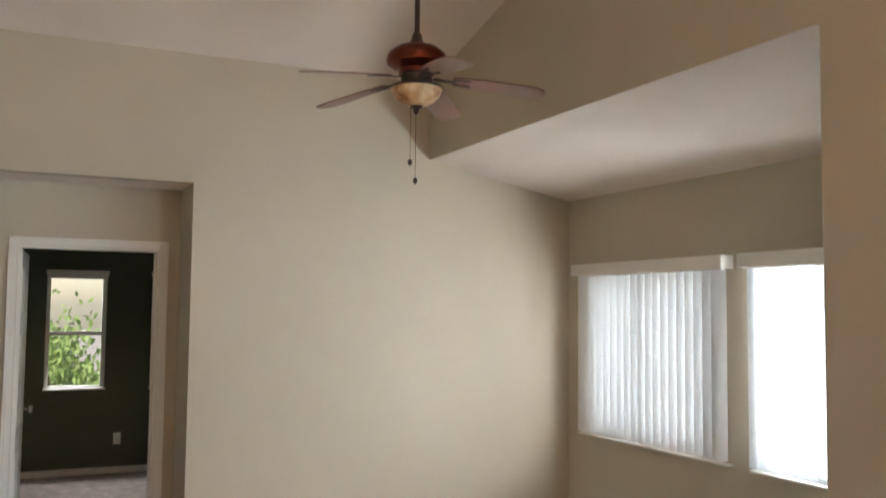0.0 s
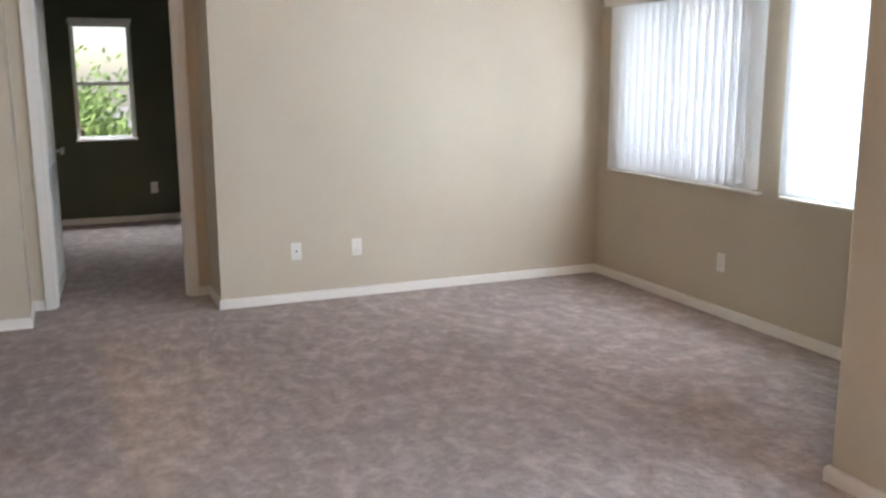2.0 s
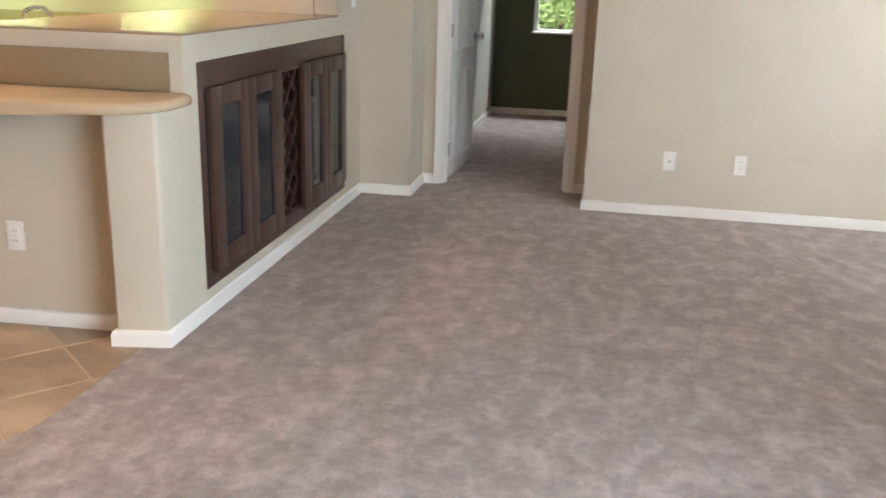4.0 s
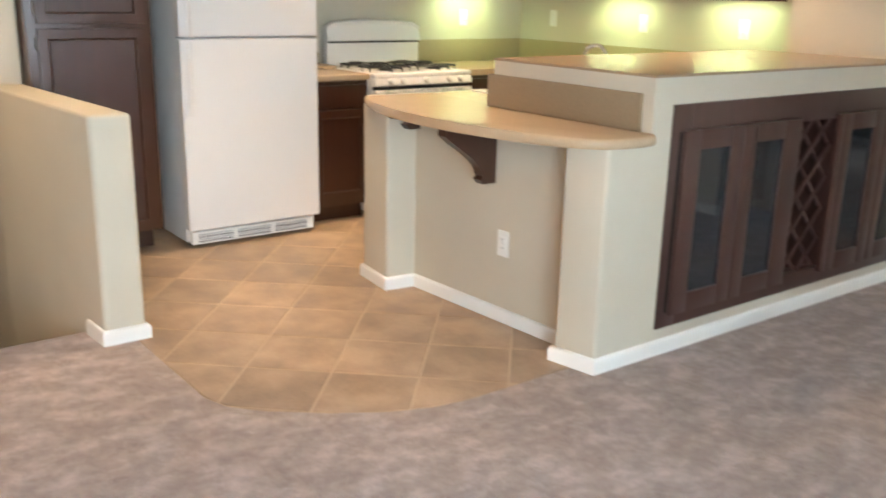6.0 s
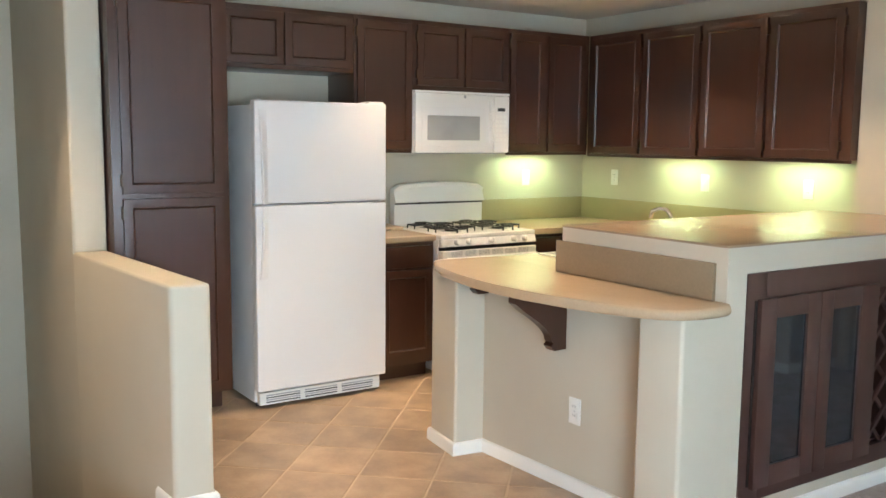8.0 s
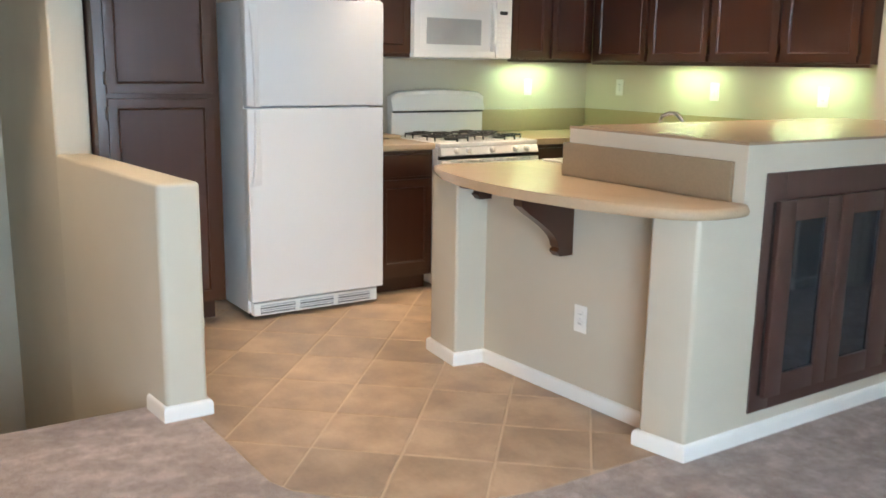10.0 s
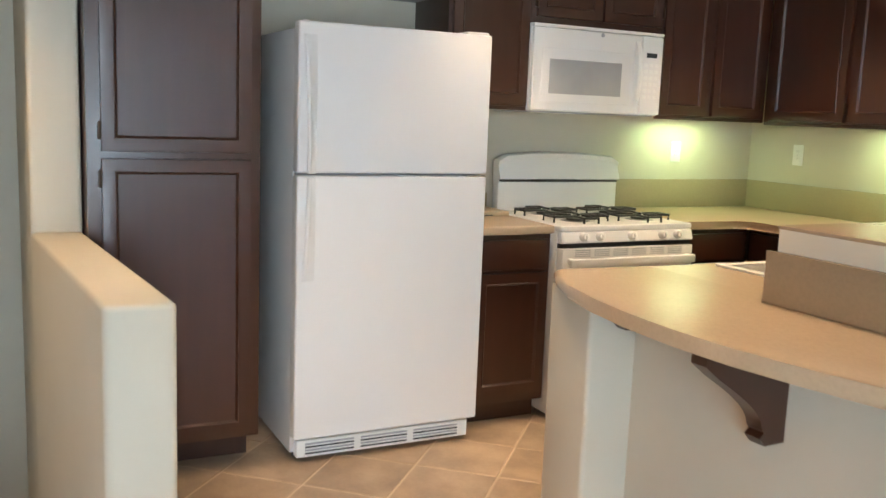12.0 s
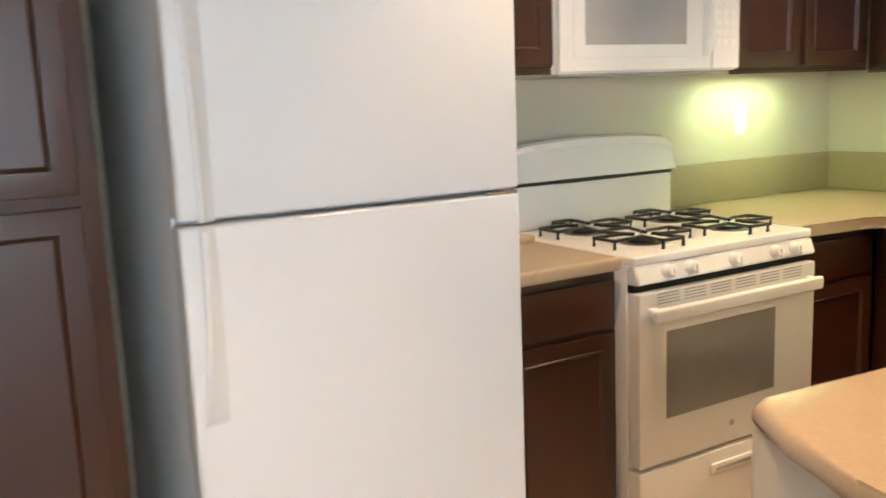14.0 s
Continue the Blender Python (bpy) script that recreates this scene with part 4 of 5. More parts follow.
for bx in (0.195, 0.561):
    bm = bmesh.new()
    h, r, z0 = 0.940, 0.0058, 0.915
    a = 0.152
    for by in (0.17, 0.43):
        for sx in (-1, 1):
            for sy in (-1, 1):
                add_tube(bm, [(bx + sx * a, by + sy * 0.045, z0), (bx + sx * a, by + sy * 0.045, h), (bx + sx * 0.05, by + sy * 0.038, h + 0.001), (bx + sx * 0.022, by + sy * 0.012, h + 0.001)], r, 6)
            add_tube(bm, [(bx + sx * a, by - 0.047, h), (bx + sx * a, by + 0.047, h)], r, 6)
    for sx in (-1, 1):
        add_tube(bm, [(bx + sx * 0.04, 0.045, z0), (bx + sx * 0.04, 0.045, h), (bx + sx * 0.03, 0.14, h)], r, 6)
        add_tube(bm, [(bx + sx * 0.03, 0.20, h), (bx + sx * 0.06, 0.30, h), (bx + sx * 0.03, 0.40, h)], r, 6)
        add_tube(bm, [(bx + sx * 0.03, 0.46, h), (bx + sx * 0.04, 0.555, h), (bx + sx * 0.04, 0.555, z0)], r, 6)
    for y in (0.045, 0.30, 0.555):
        w_ = 0.06 if y == 0.30 else 0.04
        add_tube(bm, [(bx - w_, y, h), (bx + w_, y, h)], r, 6)
    part("grate", bm, BLACK, rg)
for x in (0.04, RW - 0.04):
    for y in (0.07, 0.6):
        part("foot", lathe([(0.018, 0), (0.018, 0.01), (0.01, 0.031)], 12, Matrix.Translation((x, y, 0))), BLACK, rg)

cbd = thing("cutting_board", pose(-1.60, 5.63, 0.9145), "tan wooden board lying on the worktop beside the range", "cutting board")
part("board", box(0, 0.24, 0, 0.34, 0.0, 0.022, 0.005), COUNTER, cbd)
part("slot", box(0.235, 0.2405, 0.05, 0.25, 0.002, 0.007), BLACK, cbd)

# undercabinet lamps and downlights
for lx, ly, rz in ((-1.53, 7.19, 90), (-0.55, 7.66, 0), (0.37, 7.66, 0)):
    u = thing("undercabinet_lamp", pose(lx, ly, 1.413 if rz == 0 else 1.423, 0, 0, rz), "slim glowing strip lamp under a wall cabinet", "lamp", "undercabinet lamps")
    part("housing", box(-0.15, 0.15, -0.028, 0.028, -0.010, -0.0005, 0.003), PLASTIC, u)
    part("lens", box(-0.135, 0.135, -0.018, 0.018, -0.0135, -0.0102, 0.001), TUBE, u)
first = None
# Same spots: the fitting over the stairs is unseen, added for its fill.
for lx, ly in ((-0.67, 5.79), (-0.69, 6.92), (-0.02, 6.99), (0.75, 6.95), (0.75, 5.85), (0.2, 4.7), (-0.62, 3.36)):
    if first is None:
        first = thing("downlight", pose(lx, ly, ZK), "round recessed ceiling downlight, lit", "downlight", "ceiling downlights")
        part("trim_ring", lathe([(0.062, -0.0005), (0.066, -0.006), (0.088, -0.006), (0.094, -0.001), (0.094, -0.0005)], 36), TRIM, first)
        part("bulb", lathe([(0.0, -0.0042), (0.04, -0.0038), (0.064, -0.0025), (0.064, -0.0008)], 32), BULB, first)
    else:
        copy_thing(first, pose(lx, ly, ZK))
cv = thing("ceiling_vent", pose(-0.04, 7.40, ZK), "small brown-grey ceiling vent in the kitchen", "vent")
part("frame", boxes([(-0.13, 0.13, -0.075, -0.055, -0.008, -0.0005), (-0.13, 0.13, 0.055, 0.075, -0.008, -0.0005), (-0.13, -0.11, -0.055, 0.055, -0.008, -0.0005), (0.11, 0.13, -0.055, 0.055, -0.008, -0.0005)], 0.002), GREYP, cv)
for i in range(6):
    part("slat", box(-0.11, 0.11, -0.05 + i * 0.018, -0.041 + i * 0.018, -0.0065, -0.001), GREYP, cv)

# outlets and switches
def plate(name, m, label, kind):
    o = thing(name, m, label, "outlet" if kind != "switch" else "light switch", "wall plates")
    part("cover", box(-0.035, 0.035, -0.006, -0.0005, -0.0575, 0.0575, 0.0025), PLASTIC, o)
    if kind == "outlet":
        for z in (-0.02, 0.02):
            s = part("socket", box(-0.0165, 0.0165, -0.0085, -0.0055, z - 0.0135, z + 0.0135, 0.002), PLASTIC, o)
            for x in (-0.006, 0.006):
                part("slot", box(x - 0.001, x + 0.001, -0.0088, -0.0084, z - 0.003, z + 0.006), BLACK, s)
        part("screw", lathe([(0.003, 0), (0.003, 0.001)], 10, Matrix.Translation((0, -0.0058, 0)) @ pose(0, 0, 0, 90)), GREYP, o)
    elif kind == "cable":
        part("connector", lathe([(0.006, 0), (0.005, 0.008)], 12, Matrix.Translation((0, -0.0058, 0)) @ pose(0, 0, 0, 90)), BRASS, o)
    else:
        part("rocker", box(-0.016, 0.016, -0.010, -0.0055, -0.032, 0.032, 0.003), PLASTIC, o)
    return o


plate("wall_outlet", pose(3.469, NY, 0.335), "white cable outlet plate low on the beige wall", "cable")
plate("wall_outlet", pose(3.879, NY, 0.335), "white wall outlet low on the beige wall", "outlet")
plate("wall_outlet", pose(XE, 6.62, 0.335, 0, 0, -90), "white wall outlet under the window", "outlet")
plate("wall_outlet", pose(2.965, WD, 0.34), "white wall outlet on the green bedroom wall", "outlet")
plate("wall_outlet", pose(0.9, 5.486, 0.358, 0, 0, 3.2), "white wall outlet on the peninsula panel", "outlet")
plate("wall_outlet", R90(KX, 7.215, 1.228), "white wall outlet under the corner cabinet", "outlet")
plate("wall_outlet", pose(-1.285, KY, 1.236), "white wall outlet above the backsplash", "outlet")
plate("light_switch", pose(-0.415, KY, 1.232), "white light switch above the backsplash", "switch")
plate("wall_outlet", pose(0.375, KY, 1.226), "white wall outlet above the backsplash near the ledge", "outlet")
plate("light_switch", R90(XP, 7.87, 1.22), "white light switch at the end of the ledge", "switch")
plate("light_switch", R90(XP, 7.87, 1.42), "white light switch above another at the ledge end", "switch")

# built-in display cabinet with wine rack
wc = thing("display_cabinet", R90(XP, CY0 + 0.002, CZ0 + 0.001) @ Matrix.Diagonal(((CY1 - CY0 - 0.004) / 1.976, 1, 1, 1)), "dark brown built-in display cabinet with glass doors and wine rack", "cabinet")
CW, CH = 1.976, CZ1 - CZ0 - 0.003


def zz(z):
    return z - 0.10


bm = boxes([(0, 0.12, -0.004, 0.02, 0, CH), (CW - 0.06, CW, -0.004, 0.02, 0, CH), (0.12, CW - 0.06, -0.004, 0.02, 0, zz(0.18)), (0.12, CW - 0.06, -0.004, 0.02, zz(0.885), CH),
            (0.845, 0.875, -0.004, 0.02, zz(0.18), zz(0.885)), (1.195, 1.235, -0.004, 0.02, zz(0.18), zz(0.885))], 0.0015)
part("face_frame", bm, WINEWOOD, wc)
bm = boxes([(0, CW, 0.402, 0.42, 0, CH), (0, 0.02, 0.021, 0.40, 0, CH), (CW - 0.02, CW, 0.021, 0.40, 0, CH), (0.02, CW - 0.02, 0.021, 0.40, 0, 0.03), (0.02, CW - 0.02, 0.021, 0.40, CH - 0.02, CH), (0.85, 0.87, 0.021, 0.40, 0.03, CH - 0.02), (1.20, 1.22, 0.021, 0.40, 0.03, CH - 0.02)])
part("carcass", bm, WINEWOOD, wc)
part("shelf", box(0.021, 0.849, 0.04, 0.399, zz(0.52), zz(0.538)), WINEWOOD, wc)
part("shelf", box(1.221, CW - 0.021, 0.04, 0.399, zz(0.52), zz(0.538)), WINEWOOD, wc)


def glass_door(x0, x1, g0, g1):
    z0, z1, h0, h1 = zz(0.155), zz(0.905), zz(0.238), zz(0.826)
    bm = boxes([(x0, g0, -0.026, -0.005, z0, z1), (g1, x1, -0.026, -0.005, z0, z1), (g0, g1, -0.026, -0.005, z0, h0), (g0, g1, -0.026, -0.005, h1, z1)], 0.002)
    d = part("glass_door", bm, WINEWOOD, wc)
    part("pane", box(g0, g1, -0.015, -0.011, h0, h1), CABGLASS, d, smooth=False)
    return d


glass_door(0.062, 0.446, 0.160, 0.362)
glass_door(0.450, 0.862, 0.533, 0.737)
glass_door(1.208, 1.578, 1.285, 1.490)
glass_door(1.582, 1.945, 1.655, 1.850)
# Dark strip laid on the frame paints the shade beside the first door.
part("gap_shade_strip", box(0.046, 0.060, -0.0075, -0.0042, zz(0.165), zz(0.90)), GAPSHADE, wc)
part("pilaster", box(1.165, 1.205, -0.03, -0.005, zz(0.16), zz(0.905), 0.003), WINEWOOD, wc)
rk = part("wine_rack", boxes([(0.876, 1.164, 0.03, 0.036, zz(0.182), zz(0.19))]), WINEWOOD, wc)
part("back", box(0.872, 1.198, 0.385, 0.398, zz(0.15), zz(0.93)), WALL, rk, "beige wall behind the rack")
rx0, rx1, rz0, rz1 = 0.872, 1.164, zz(0.182), zz(0.884)
step = (rx1 - rx0) / 2
for lay, dirn in ((0.004, 1), (0.016, -1)):
    k = -2
    while k < 7:
        za = rz0 + k * step
        zb = za + (rx1 - rx0)
        ts = [max(0, (rz0 - za) / (zb - za)), min(1, (rz1 - za) / (zb - za))]
        if ts[1] - ts[0] > 0.05:
            P = []
            for t_ in ts:
                x = rx0 + (rx1 - rx0) * (t_ if dirn > 0 else 1 - t_)
                P.append(Vector((x, 0, za + (zb - za) * t_)))
            dvec = (P[1] - P[0]).normalized()
            nrm = Vector((-dvec.z, 0, dvec.x)) * 0.009
            bm = bmesh.new()
            vs = [bm.verts.new(p + s * nrm + Vector((0, y, 0))) for y in (lay, lay + 0.011) for p, s in ((P[0], -1), (P[1], -1), (P[1], 1), (P[0], 1))]
            for f_ in ((0, 1, 2, 3), (7, 6, 5, 4), (0, 4, 5, 1), (1, 5, 6, 2), (2, 6, 7, 3), (3, 7, 4, 0)):
                bm.faces.new([vs[i] for i in f_])
            part("slat", bm, WINEWOOD, rk)
        k += 1

# vertical blinds
rng = random.Random(4)


def blinds(y0, y1, label, turns):
    b = thing("vertical_blinds", pose(5.68, y1, 0.803, 0, 0, -90), label, "blinds", "window blinds")
    W = y1 - y0
    va = part("valance", box(-0.035, W + 0.045, -0.03, -0.022, 1.115, 1.195, 0.003), TRIM, b)
    part("valance_return", box(-0.035, -0.027, -0.022, 0.066, 1.115, 1.195), TRIM, va)
    part("valance_return", box(W + 0.037, W + 0.045, -0.022, 0.066, 1.115, 1.195), TRIM, va)
    # Unseen board, added to stop lamp light leaking up the wall.
    part("valance_light_stop", box(-0.027, W + 0.037, -0.022, 0.0695, 1.187, 1.195), TRIM, va)
    part("head_rail", box(0, W, 0.01, 0.045, 1.11, 1.15, 0.003), TRIM, b)
    n = int(round(W / 0.078))
    for i in range(n):
        cx = (i + 0.5) * W / n
        ang = radians(turns(i / (n - 1)) + rng.uniform(-2.5, 2.5))
        bm = bmesh.new()
        cols = []
        for s in range(7):
            u = (s / 6 - 0.5) * 0.089
            bow = 0.007 * (1 - (2 * u / 0.089) ** 2)
            px, py = u * math.cos(ang) + bow * math.sin(ang), 0.028 + u * math.sin(ang) - bow * math.cos(ang)
            zb = 0.004 + rng.uniform(0, 0.0004) + 0.006 * (2 * u / 0.089) ** 2
            cols.append((px, py, zb))
        lo = [bm.verts.new(c) for c in cols]
        hi = [bm.verts.new((c[0], c[1], 1.11)) for c in cols]
        for s in range(6):
            bm.faces.new((lo[s], lo[s + 1], hi[s + 1], hi[s]))
        r = bmesh.ops.extrude_face_region(bm, geom=bm.faces[:])
        for v in r["geom"]:
            if isinstance(v, bmesh.types.BMVert):
                v.co.y += 0.0012
        vb = part("vane", bm, VANE, b)
        vb.location = (cx, 0, 0)
    return b


blinds(6.335, 7.80, "white vertical blinds, partly turned, over the far window", lambda a: 22 if a < 0.46 else 34)
blinds(4.80, 6.13, "white vertical blinds, closed, over the near window", lambda a: 15)
for y0, y1 in ((6.32, 7.82), (4.75, 6.14)):
    setting("window_sill", box(5.70, 5.7495, y0 - 0.01, y1, 0.786, 0.798, 0.003), TRIM, "thin white window sill")

# ceiling fan
FX, FY = 3.76, 6.35
fan = thing("ceiling_fan", pose(FX, FY, 0), "bronze ceiling fan with five brown blades and amber bowl lamp", "ceiling fan")
slope = Matrix.Rotation(math.atan(-0.25), 4, "X")
part("canopy", lathe([(0.0, -0.075), (0.03, -0.075), (0.062, -0.05), (0.07, -0.02), (0.07, 0.012)], 32, Matrix.Translation((0, 0, vault(FY) - 0.012)) @ slope), BRONZE, fan)
part("downrod", tube([(0, 0, 3.02), (0, 0, vault(FY) - 0.08)], 0.0135, 16), BRONZE, fan)
part("collar", lathe([(0.014, 3.045), (0.024, 3.03), (0.03, 3.0), (0.045, 2.985), (0.05, 2.975)], 28), BRONZE, fan)
part("motor_housing", lathe([(0.05, 2.978), (0.10, 2.965), (0.14, 2.935), (0.152, 2.905), (0.148, 2.88), (0.12, 2.86), (0.095, 2.85), (0.09, 2.83), (0.0, 2.828)], 40), metal_mat("reddish_bronze", (0.20, 0.055, 0.035), 0.35), fan)
part("switch_housing", lathe([(0.075, 2.829), (0.08, 2.80), (0.07, 2.775), (0.06, 2.768)], 28), BRONZE, fan)
for k in range(5):
    ang = radians(48 + 72 * k)
    M = Matrix.Rotation(ang, 4, "Z")
    bm = bmesh.new()
    outl = [(0.185, -0.048), (0.30, -0.062), (0.52, -0.072), (0.605, -0.067), (0.634, -0.048), (0.645, -0.016), (0.645, 0.016), (0.634, 0.048), (0.605, 0.067), (0.52, 0.072), (0.30, 0.062), (0.185, 0.048)]
    lo = [bm.verts.new((x, y, -0.0025)) for x, y in outl]
    hi = [bm.verts.new((x, y, 0.0025)) for x, y in outl]
    bm.faces.new(lo[::-1]), bm.faces.new(hi)
    for i in range(len(outl)):
        bm.faces.new((lo[i], lo[(i + 1) % 12], hi[(i + 1) % 12], hi[i]))
    bmesh.ops.transform(bm, matrix=M @ Matrix.Translation((0, 0, 2.822)) @ Matrix.Rotation(radians(7.5), 4, "Y") @ Matrix.Rotation(radians(-10), 4, "X"), verts=bm.verts)
    bl = part("blade", bm, BLADEWOOD, fan)
    bm = box(0.085, 0.20, -0.014, 0.014, -0.008, -0.003, 0.002)
    add_box(bm, 0.18, 0.27, -0.034, -0.022, -0.008, -0.003, 0.001)
    add_box(bm, 0.18, 0.27, 0.022, 0.034, -0.008, -0.003, 0.001)
    add_box(bm, 0.18, 0.20, -0.034, 0.034, -0.008, -0.003, 0.001)
    bmesh.ops.transform(bm, matrix=M @ Matrix.Translation((0, 0, 2.822)) @ Matrix.Rotation(radians(7.5), 4, "Y") @ Matrix.Rotation(radians(-10), 4, "X"), verts=bm.verts)
    part("blade_arm", bm, BRONZE, bl)
part("lamp_bowl", lathe([(0.125, 2.765), (0.128, 2.755), (0.115, 2.72), (0.085, 2.69), (0.045, 2.672), (0.0, 2.667)], 36), AMBER, fan)
part("bowl_rim", lathe([(0.06, 2.768), (0.128, 2.7685), (0.132, 2.762), (0.128, 2.7555), (0.06, 2.756)], 36), BRONZE, fan)
part("finial", lathe([(0.03, 2.674), (0.032, 2.664), (0.016, 2.655), (0.014, 2.642), (0.004, 2.628)], 20), BRONZE, fan)
for dx, dy, z in ((-0.03, 0.0, 2.40), (0.012, 0.03, 2.315)):
    c = part("pull_chain", tube([(dx, dy, z), (dx, dy, 2.77)], 0.0014, 6), BRASS, fan)
    part("pull_bead", lathe([(0.003, z - 0.028), (0.010, z - 0.02), (0.012, z - 0.01), (0.008, z), (0.002, z + 0.006)], 14, Matrix.Translation((dx, dy, 0))), BRONZE, c)

# bedroom door, open against the wall
dm = pose(2.02, 8.575, 0.012, 0, 0, 86)
dr = tagged(new("door_1"), "white panelled bedroom door standing open", "door", "", "structure")
dr.matrix_world = dm
DW, DH = 0.765, 2.01
part("leaf", box(0, DW, -0.004, 0.026, 0, DH, 0.002), DOORW, dr)
rows = [(0.11, 0.72), (0.86, 1.46), (1.60, 1.89)]
for a, b in rows:
    for x0, x1 in ((0.11, 0.345), (0.42, 0.655)):
        bm = bmesh.new()
        r = bmesh.ops.create_cube(bm, size=1.0, matrix=Matrix.Translation(((x0 + x1) / 2, -0.0055, (a + b) / 2)) @ Matrix.Diagonal((x1 - x0, 0.003, b - a, 1)))
        bm.faces.ensure_lookup_table()
        fr_ = min(bm.faces, key=lambda f: f.calc_center_median().y)
        bmesh.ops.inset_region(bm, faces=[fr_], thickness=0.012, depth=0.004)
        bmesh.ops.inset_region(bm, faces=[fr_], thickness=0.010, depth=-0.006)
        bmesh.ops.inset_region(bm, faces=[fr_], thickness=0.03, depth=0.004)
        part("panel", bm, DOORW, dr)
kn = part("door_handle", lathe([(0.026, 0), (0.026, 0.006), (0.010, 0.012), (0.010, 0.03), (0.024, 0.042), (0.027, 0.055), (0.018, 0.066), (0.0, 0.068)], 24, Matrix.Translation((DW - 0.07, -0.004, 0.93)) @ pose(0, 0, 0, 90)), CHROME, dr)
for z in (0.2, 1.0, 1.8):
    part("hinge", box(-0.008, 0.004, -0.010, -0.003, z - 0.045, z + 0.045, 0.001), BRASS, dr)
# ceiling register in the bedroom
bv = thing("ceiling_register", pose(2.5, 11.55, ZK), "white ceiling air register in the bedroom", "vent")
part("frame", boxes([(-0.24, 0.24, -0.13, -0.11, -0.01, -0.0005), (-0.24, 0.24, 0.11, 0.13, -0.01, -0.0005), (-0.24, -0.22, -0.11, 0.11, -0.01, -0.0005), (0.22, 0.24, -0.11, 0.11, -0.01, -0.0005)], 0.002), TRIM, bv)
for i in range(10):
    part("slat", box(-0.22, 0.22, -0.108 + i * 0.022, -0.094 + i * 0.022, -0.008, -0.001), TRIM, bv)
# pleated shade heads in the bedroom windows
for x0, x1 in (BW1, BW2):
    s = thing("window_shade", pose(x0, WD - 0.001, BZ[1] - 0.06), "raised pale window shade at the top of the window", "shade")
    part("head_rail", box(-0.01, x1 - x0 + 0.01, -0.035, 0.0, 0.03, 0.075, 0.004), TRIM, s)
    part("folded_fabric", box(0.0, x1 - x0, -0.03, -0.004, -0.01, 0.0295, 0.006), TRIM, s)

# unseen cord and cap behind the walker, added for the warm entry fill
pl = thing("pendant_lamp", pose(2.2, 0.6, 0), "unseen cord and cap added for the entry fill lamp", "lamp")
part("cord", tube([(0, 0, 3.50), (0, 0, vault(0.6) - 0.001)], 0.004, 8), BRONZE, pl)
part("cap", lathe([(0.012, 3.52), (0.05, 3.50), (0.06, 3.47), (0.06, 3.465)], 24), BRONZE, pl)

# outdoors
setting("ground", box(-150, 150, -150, 150, -3.3, -3.0), GROUNDM, "pale concrete ground outside")


def tree(m, h, r, label, n=1500, seed=1):
    rg_ = random.Random(seed)
    t = thing("tree", m, label, "tree", "trees outside")
    bm = bmesh.new()
    rings = []
    for i in range(9):
        z = h * 0.62 * i / 8
        rr = 0.13 * (1 - 0.65 * i / 8)
        rings.append([bm.verts.new((0.05 * math.sin(i * 0.9) + rr * math.cos(k * math.pi / 4), 0.04 * math.cos(i) + rr * math.sin(k * math.pi / 4), z)) for k in range(8)])
    for a, b in zip(rings, rings[1:]):
        for k in range(8):
            bm.faces.new((a[k], a[(k + 1) % 8], b[(k + 1) % 8], b[k]))
    for k in range(9):
        an = rg_.uniform(0, 6.28)
        z0 = h * rg_.uniform(0.35, 0.6)
        L = r * rg_.uniform(0.6, 0.9)
        add_tube(bm, [(0, 0, z0), (L * 0.5 * math.cos(an), L * 0.5 * math.sin(an), z0 + L * 0.35), (L * math.cos(an), L * math.sin(an), z0 + L * rg_.uniform(0.5, 1.0))], 0.03, 6)
    part("trunk", bm, BARK, t)
    verts, faces = [], []
    clumps = [(Vector((rg_.gauss(0, 0.5) * r, rg_.gauss(0, 0.5) * r, h * 0.72 + rg_.uniform(-0.7, 0.45) * r)), rg_.uniform(0.25, 0.5) * r) for _ in range(26)]
    for i in range(n):
        c, s = clumps[rg_.randrange(26)]
        p = c + Vector((rg_.gauss(0, 0.5), rg_.gauss(0, 0.5), rg_.gauss(0, 0.5))) * s
        q = Euler([rg_.uniform(0, 6.28) for _ in range(3)]).to_matrix()
        L = rg_.uniform(0.04, 0.085)
        k = len(verts)
        verts += [p + q @ Vector(v) * L for v in ((-1, 0, 0), (0, -0.45, 0.1), (1, 0, 0), (0, 0.45, 0.1))]
        faces.append((k, k + 1, k + 2, k + 3))
    me = bpy.data.meshes.new("crown")
    me.from_pydata(verts, [], faces)
    me.materials.append(LEAF)
    c = new("crown", me)
    c.parent = t
    return t


tree(pose(2.6, 16.0, -3.0), 4.75, 1.4, "leafy green tree outside the bedroom window", 9000, 3)
tree(pose(5.2, 17.0, -3.0), 5.0, 1.5, "broad leafy green tree outside the bedroom", 9000, 5)
tree(pose(0.4, 17.5, -3.0), 4.7, 1.4, "low leafy green tree outside the bedroom", 7000, 8)

# kitchen floor tiles on the diagonal
P_ = 0.3375
U0, V0 = 3.710, 2.36
G = 0.004
region = [(-1.597, 4.12), (0.22, 4.092), (0.917, 4.104), (1.026, 4.142), (1.135, 4.24), (1.269, 4.414), (1.369, 4.579), (1.426, 4.723), (1.448, 4.86), (1.448, 5.36), (1.448, 7.78), (-1.597, 7.78)]


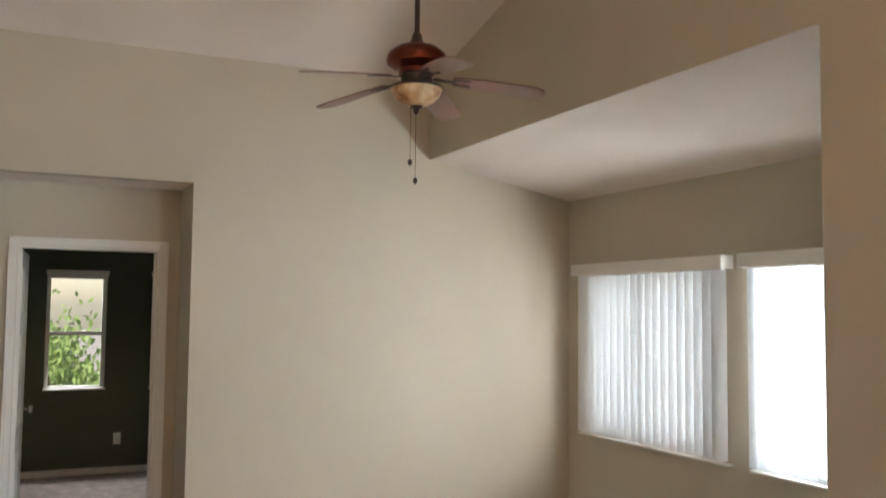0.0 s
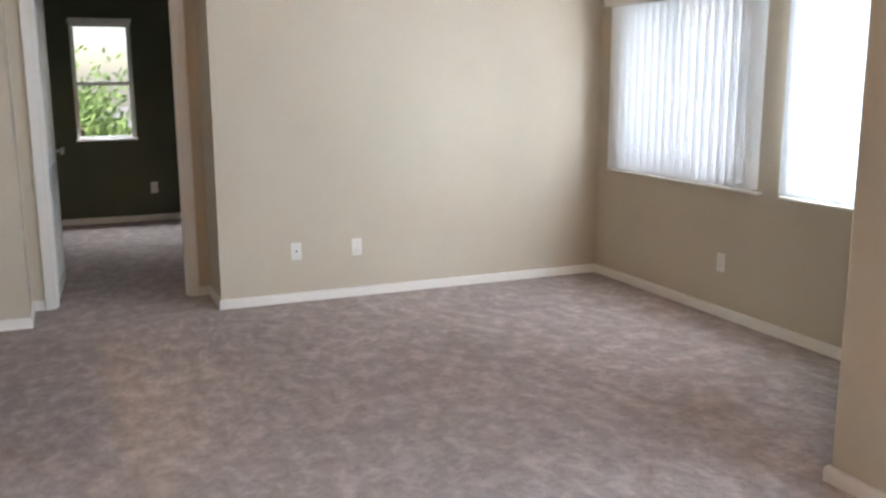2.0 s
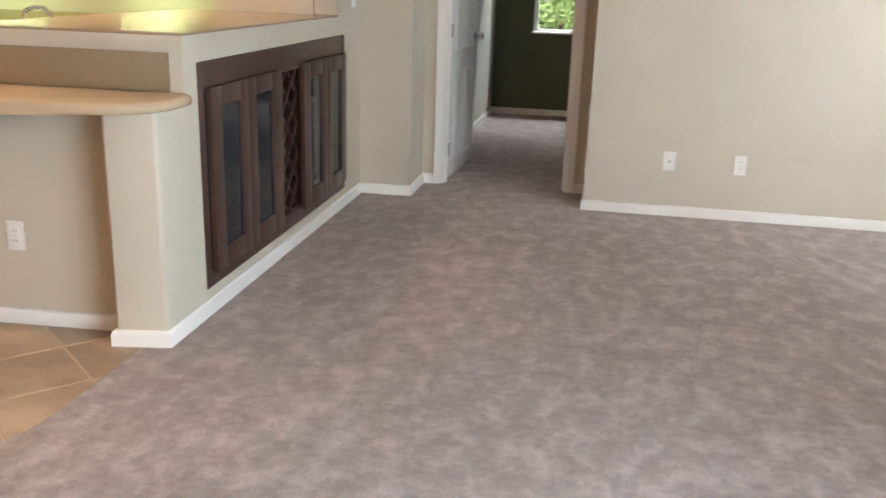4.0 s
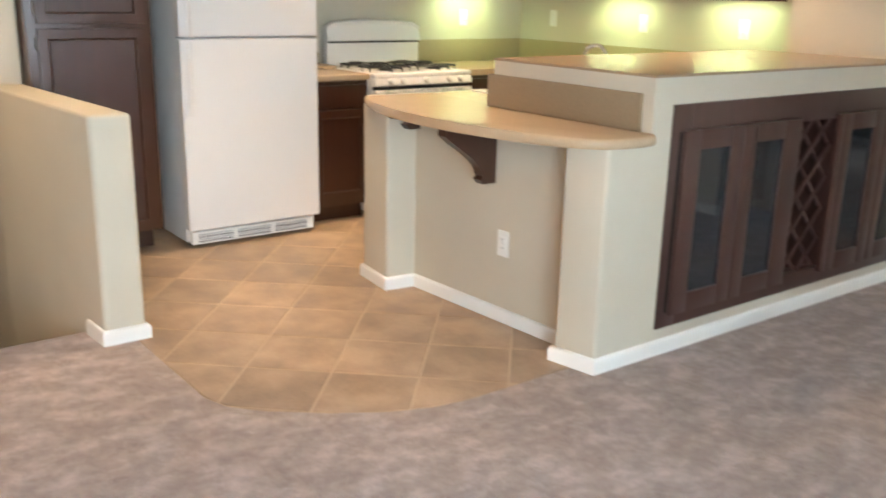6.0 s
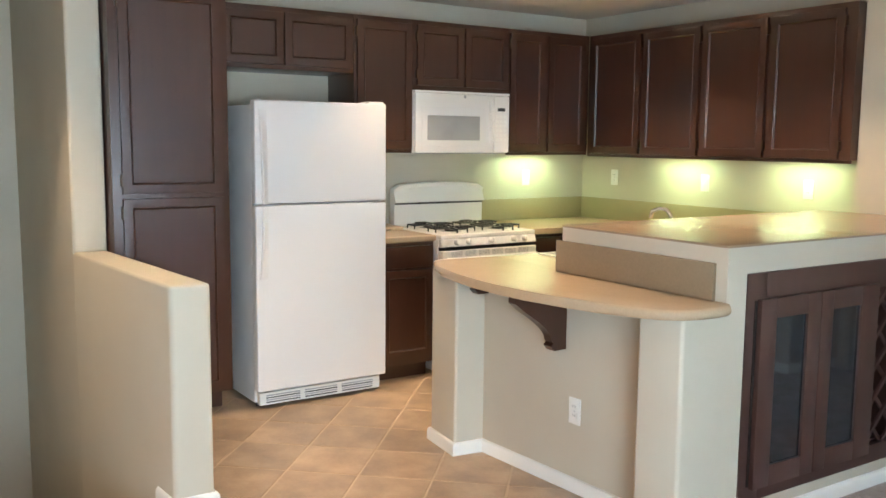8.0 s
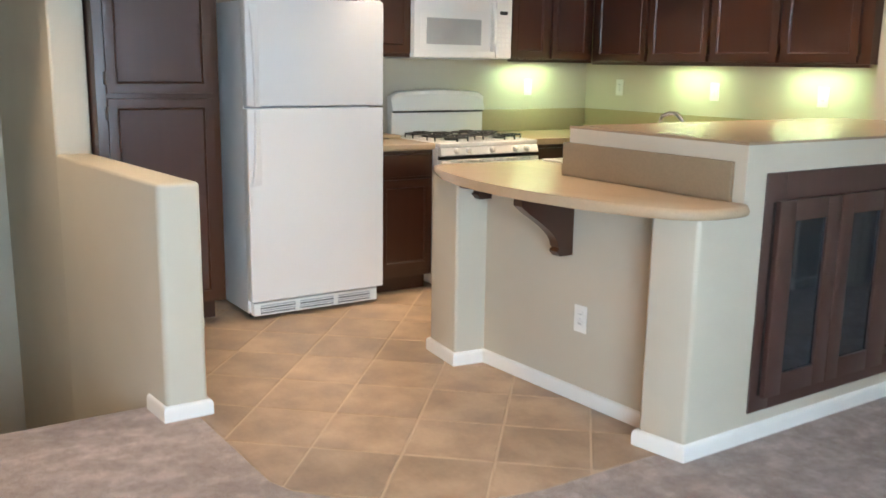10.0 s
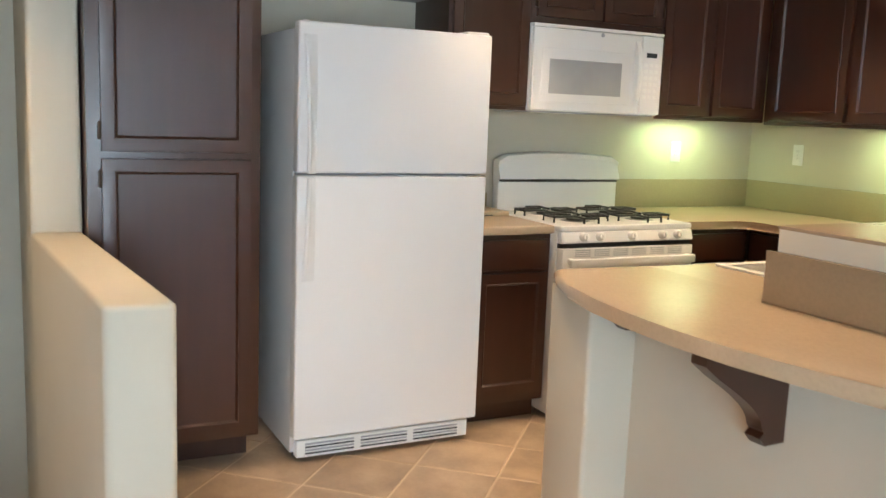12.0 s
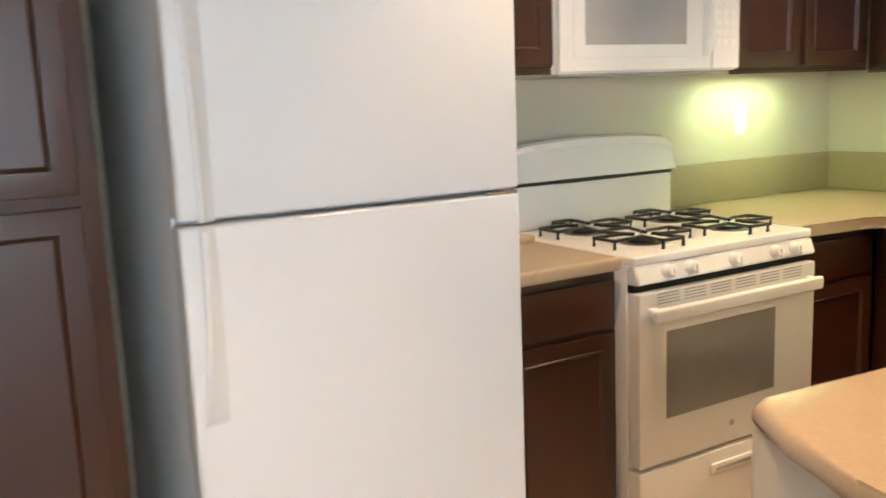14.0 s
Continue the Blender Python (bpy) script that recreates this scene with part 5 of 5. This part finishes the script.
def clip(poly, a, b):
    outp = []
    ax, ay, bx, by = *a, *b
    side = lambda p: (bx - ax) * (p[1] - ay) - (by - ay) * (p[0] - ax)
    for i, p in enumerate(poly):
        q = poly[(i + 1) % len(poly)]
        sp, sq = side(p), side(q)
        if sp >= 0:
            outp.append(p)
        if (sp >= 0) != (sq >= 0):
            t_ = sp / (sp - sq)
            outp.append((p[0] + (q[0] - p[0]) * t_, p[1] + (q[1] - p[1]) * t_))
    return outp


def tile_mesh(poly):
    bm = bmesh.new()
    e = 0.003
    cx, cy = sum(p[0] for p in poly) / len(poly), sum(p[1] for p in poly) / len(poly)
    k = [bm.verts.new((x, y, -0.012)) for x, y in poly]
    l = [bm.verts.new((x, y, -0.0025)) for x, y in poly]
    t_ = [bm.verts.new((x + (cx - x) * e * 6, y + (cy - y) * e * 6, 0.0)) for x, y in poly]
    n = len(poly)
    for i in range(n):
        j = (i + 1) % n
        bm.faces.new((k[i], k[j], l[j], l[i]))
        bm.faces.new((l[i], l[j], t_[j], t_[i]))
    bm.faces.new(t_)
    me = bpy.data.meshes.new("tile")
    bmesh.ops.recalc_face_normals(bm, faces=bm.faces)
    bm.to_mesh(me)
    bm.free()
    me.materials.append(TILE)
    return me


hs = P_ / 2 - G
ca, sa = math.cos(radians(47.8)), math.sin(radians(47.8))
local = [(u * ca - v * sa, u * sa + v * ca) for u, v in ((-hs, -hs), (hs, -hs), (hs, hs), (-hs, hs))]
whole = tile_mesh(local)
floor_tiles = tagged(new("tile_floor"), "tan ceramic tile floor laid on the diagonal", "", "", "structure")
for i in range(-16, 17):
    for j in range(-16, 17):
        u, v = U0 + (i + 0.5) * P_, V0 + (j + 0.5) * P_
        cx, cy = u * ca - v * sa, u * sa + v * ca
        if cx > 0.45 and cy > 5.85 or cx < -1.9 or cx > 1.8 or cy < 3.8 or cy > 8:
            continue
        poly = [(cx + x, cy + y) for x, y in local]
        for k in range(len(region)):
            if poly:
                poly = clip(poly, region[k], region[(k + 1) % len(region)])
        if len(poly) < 3:
            continue
        area = abs(sum(poly[k][0] * poly[(k + 1) % len(poly)][1] - poly[(k + 1) % len(poly)][0] * poly[k][1] for k in range(len(poly)))) / 2
        if area < 0.0006:
            continue
        me = whole if area > (2 * hs) ** 2 * 0.999 else tile_mesh([(x - cx, y - cy) for x, y in poly])
        t_ = new("tile", me)
        t_.location = (cx, cy, 0)
        t_.parent = floor_tiles
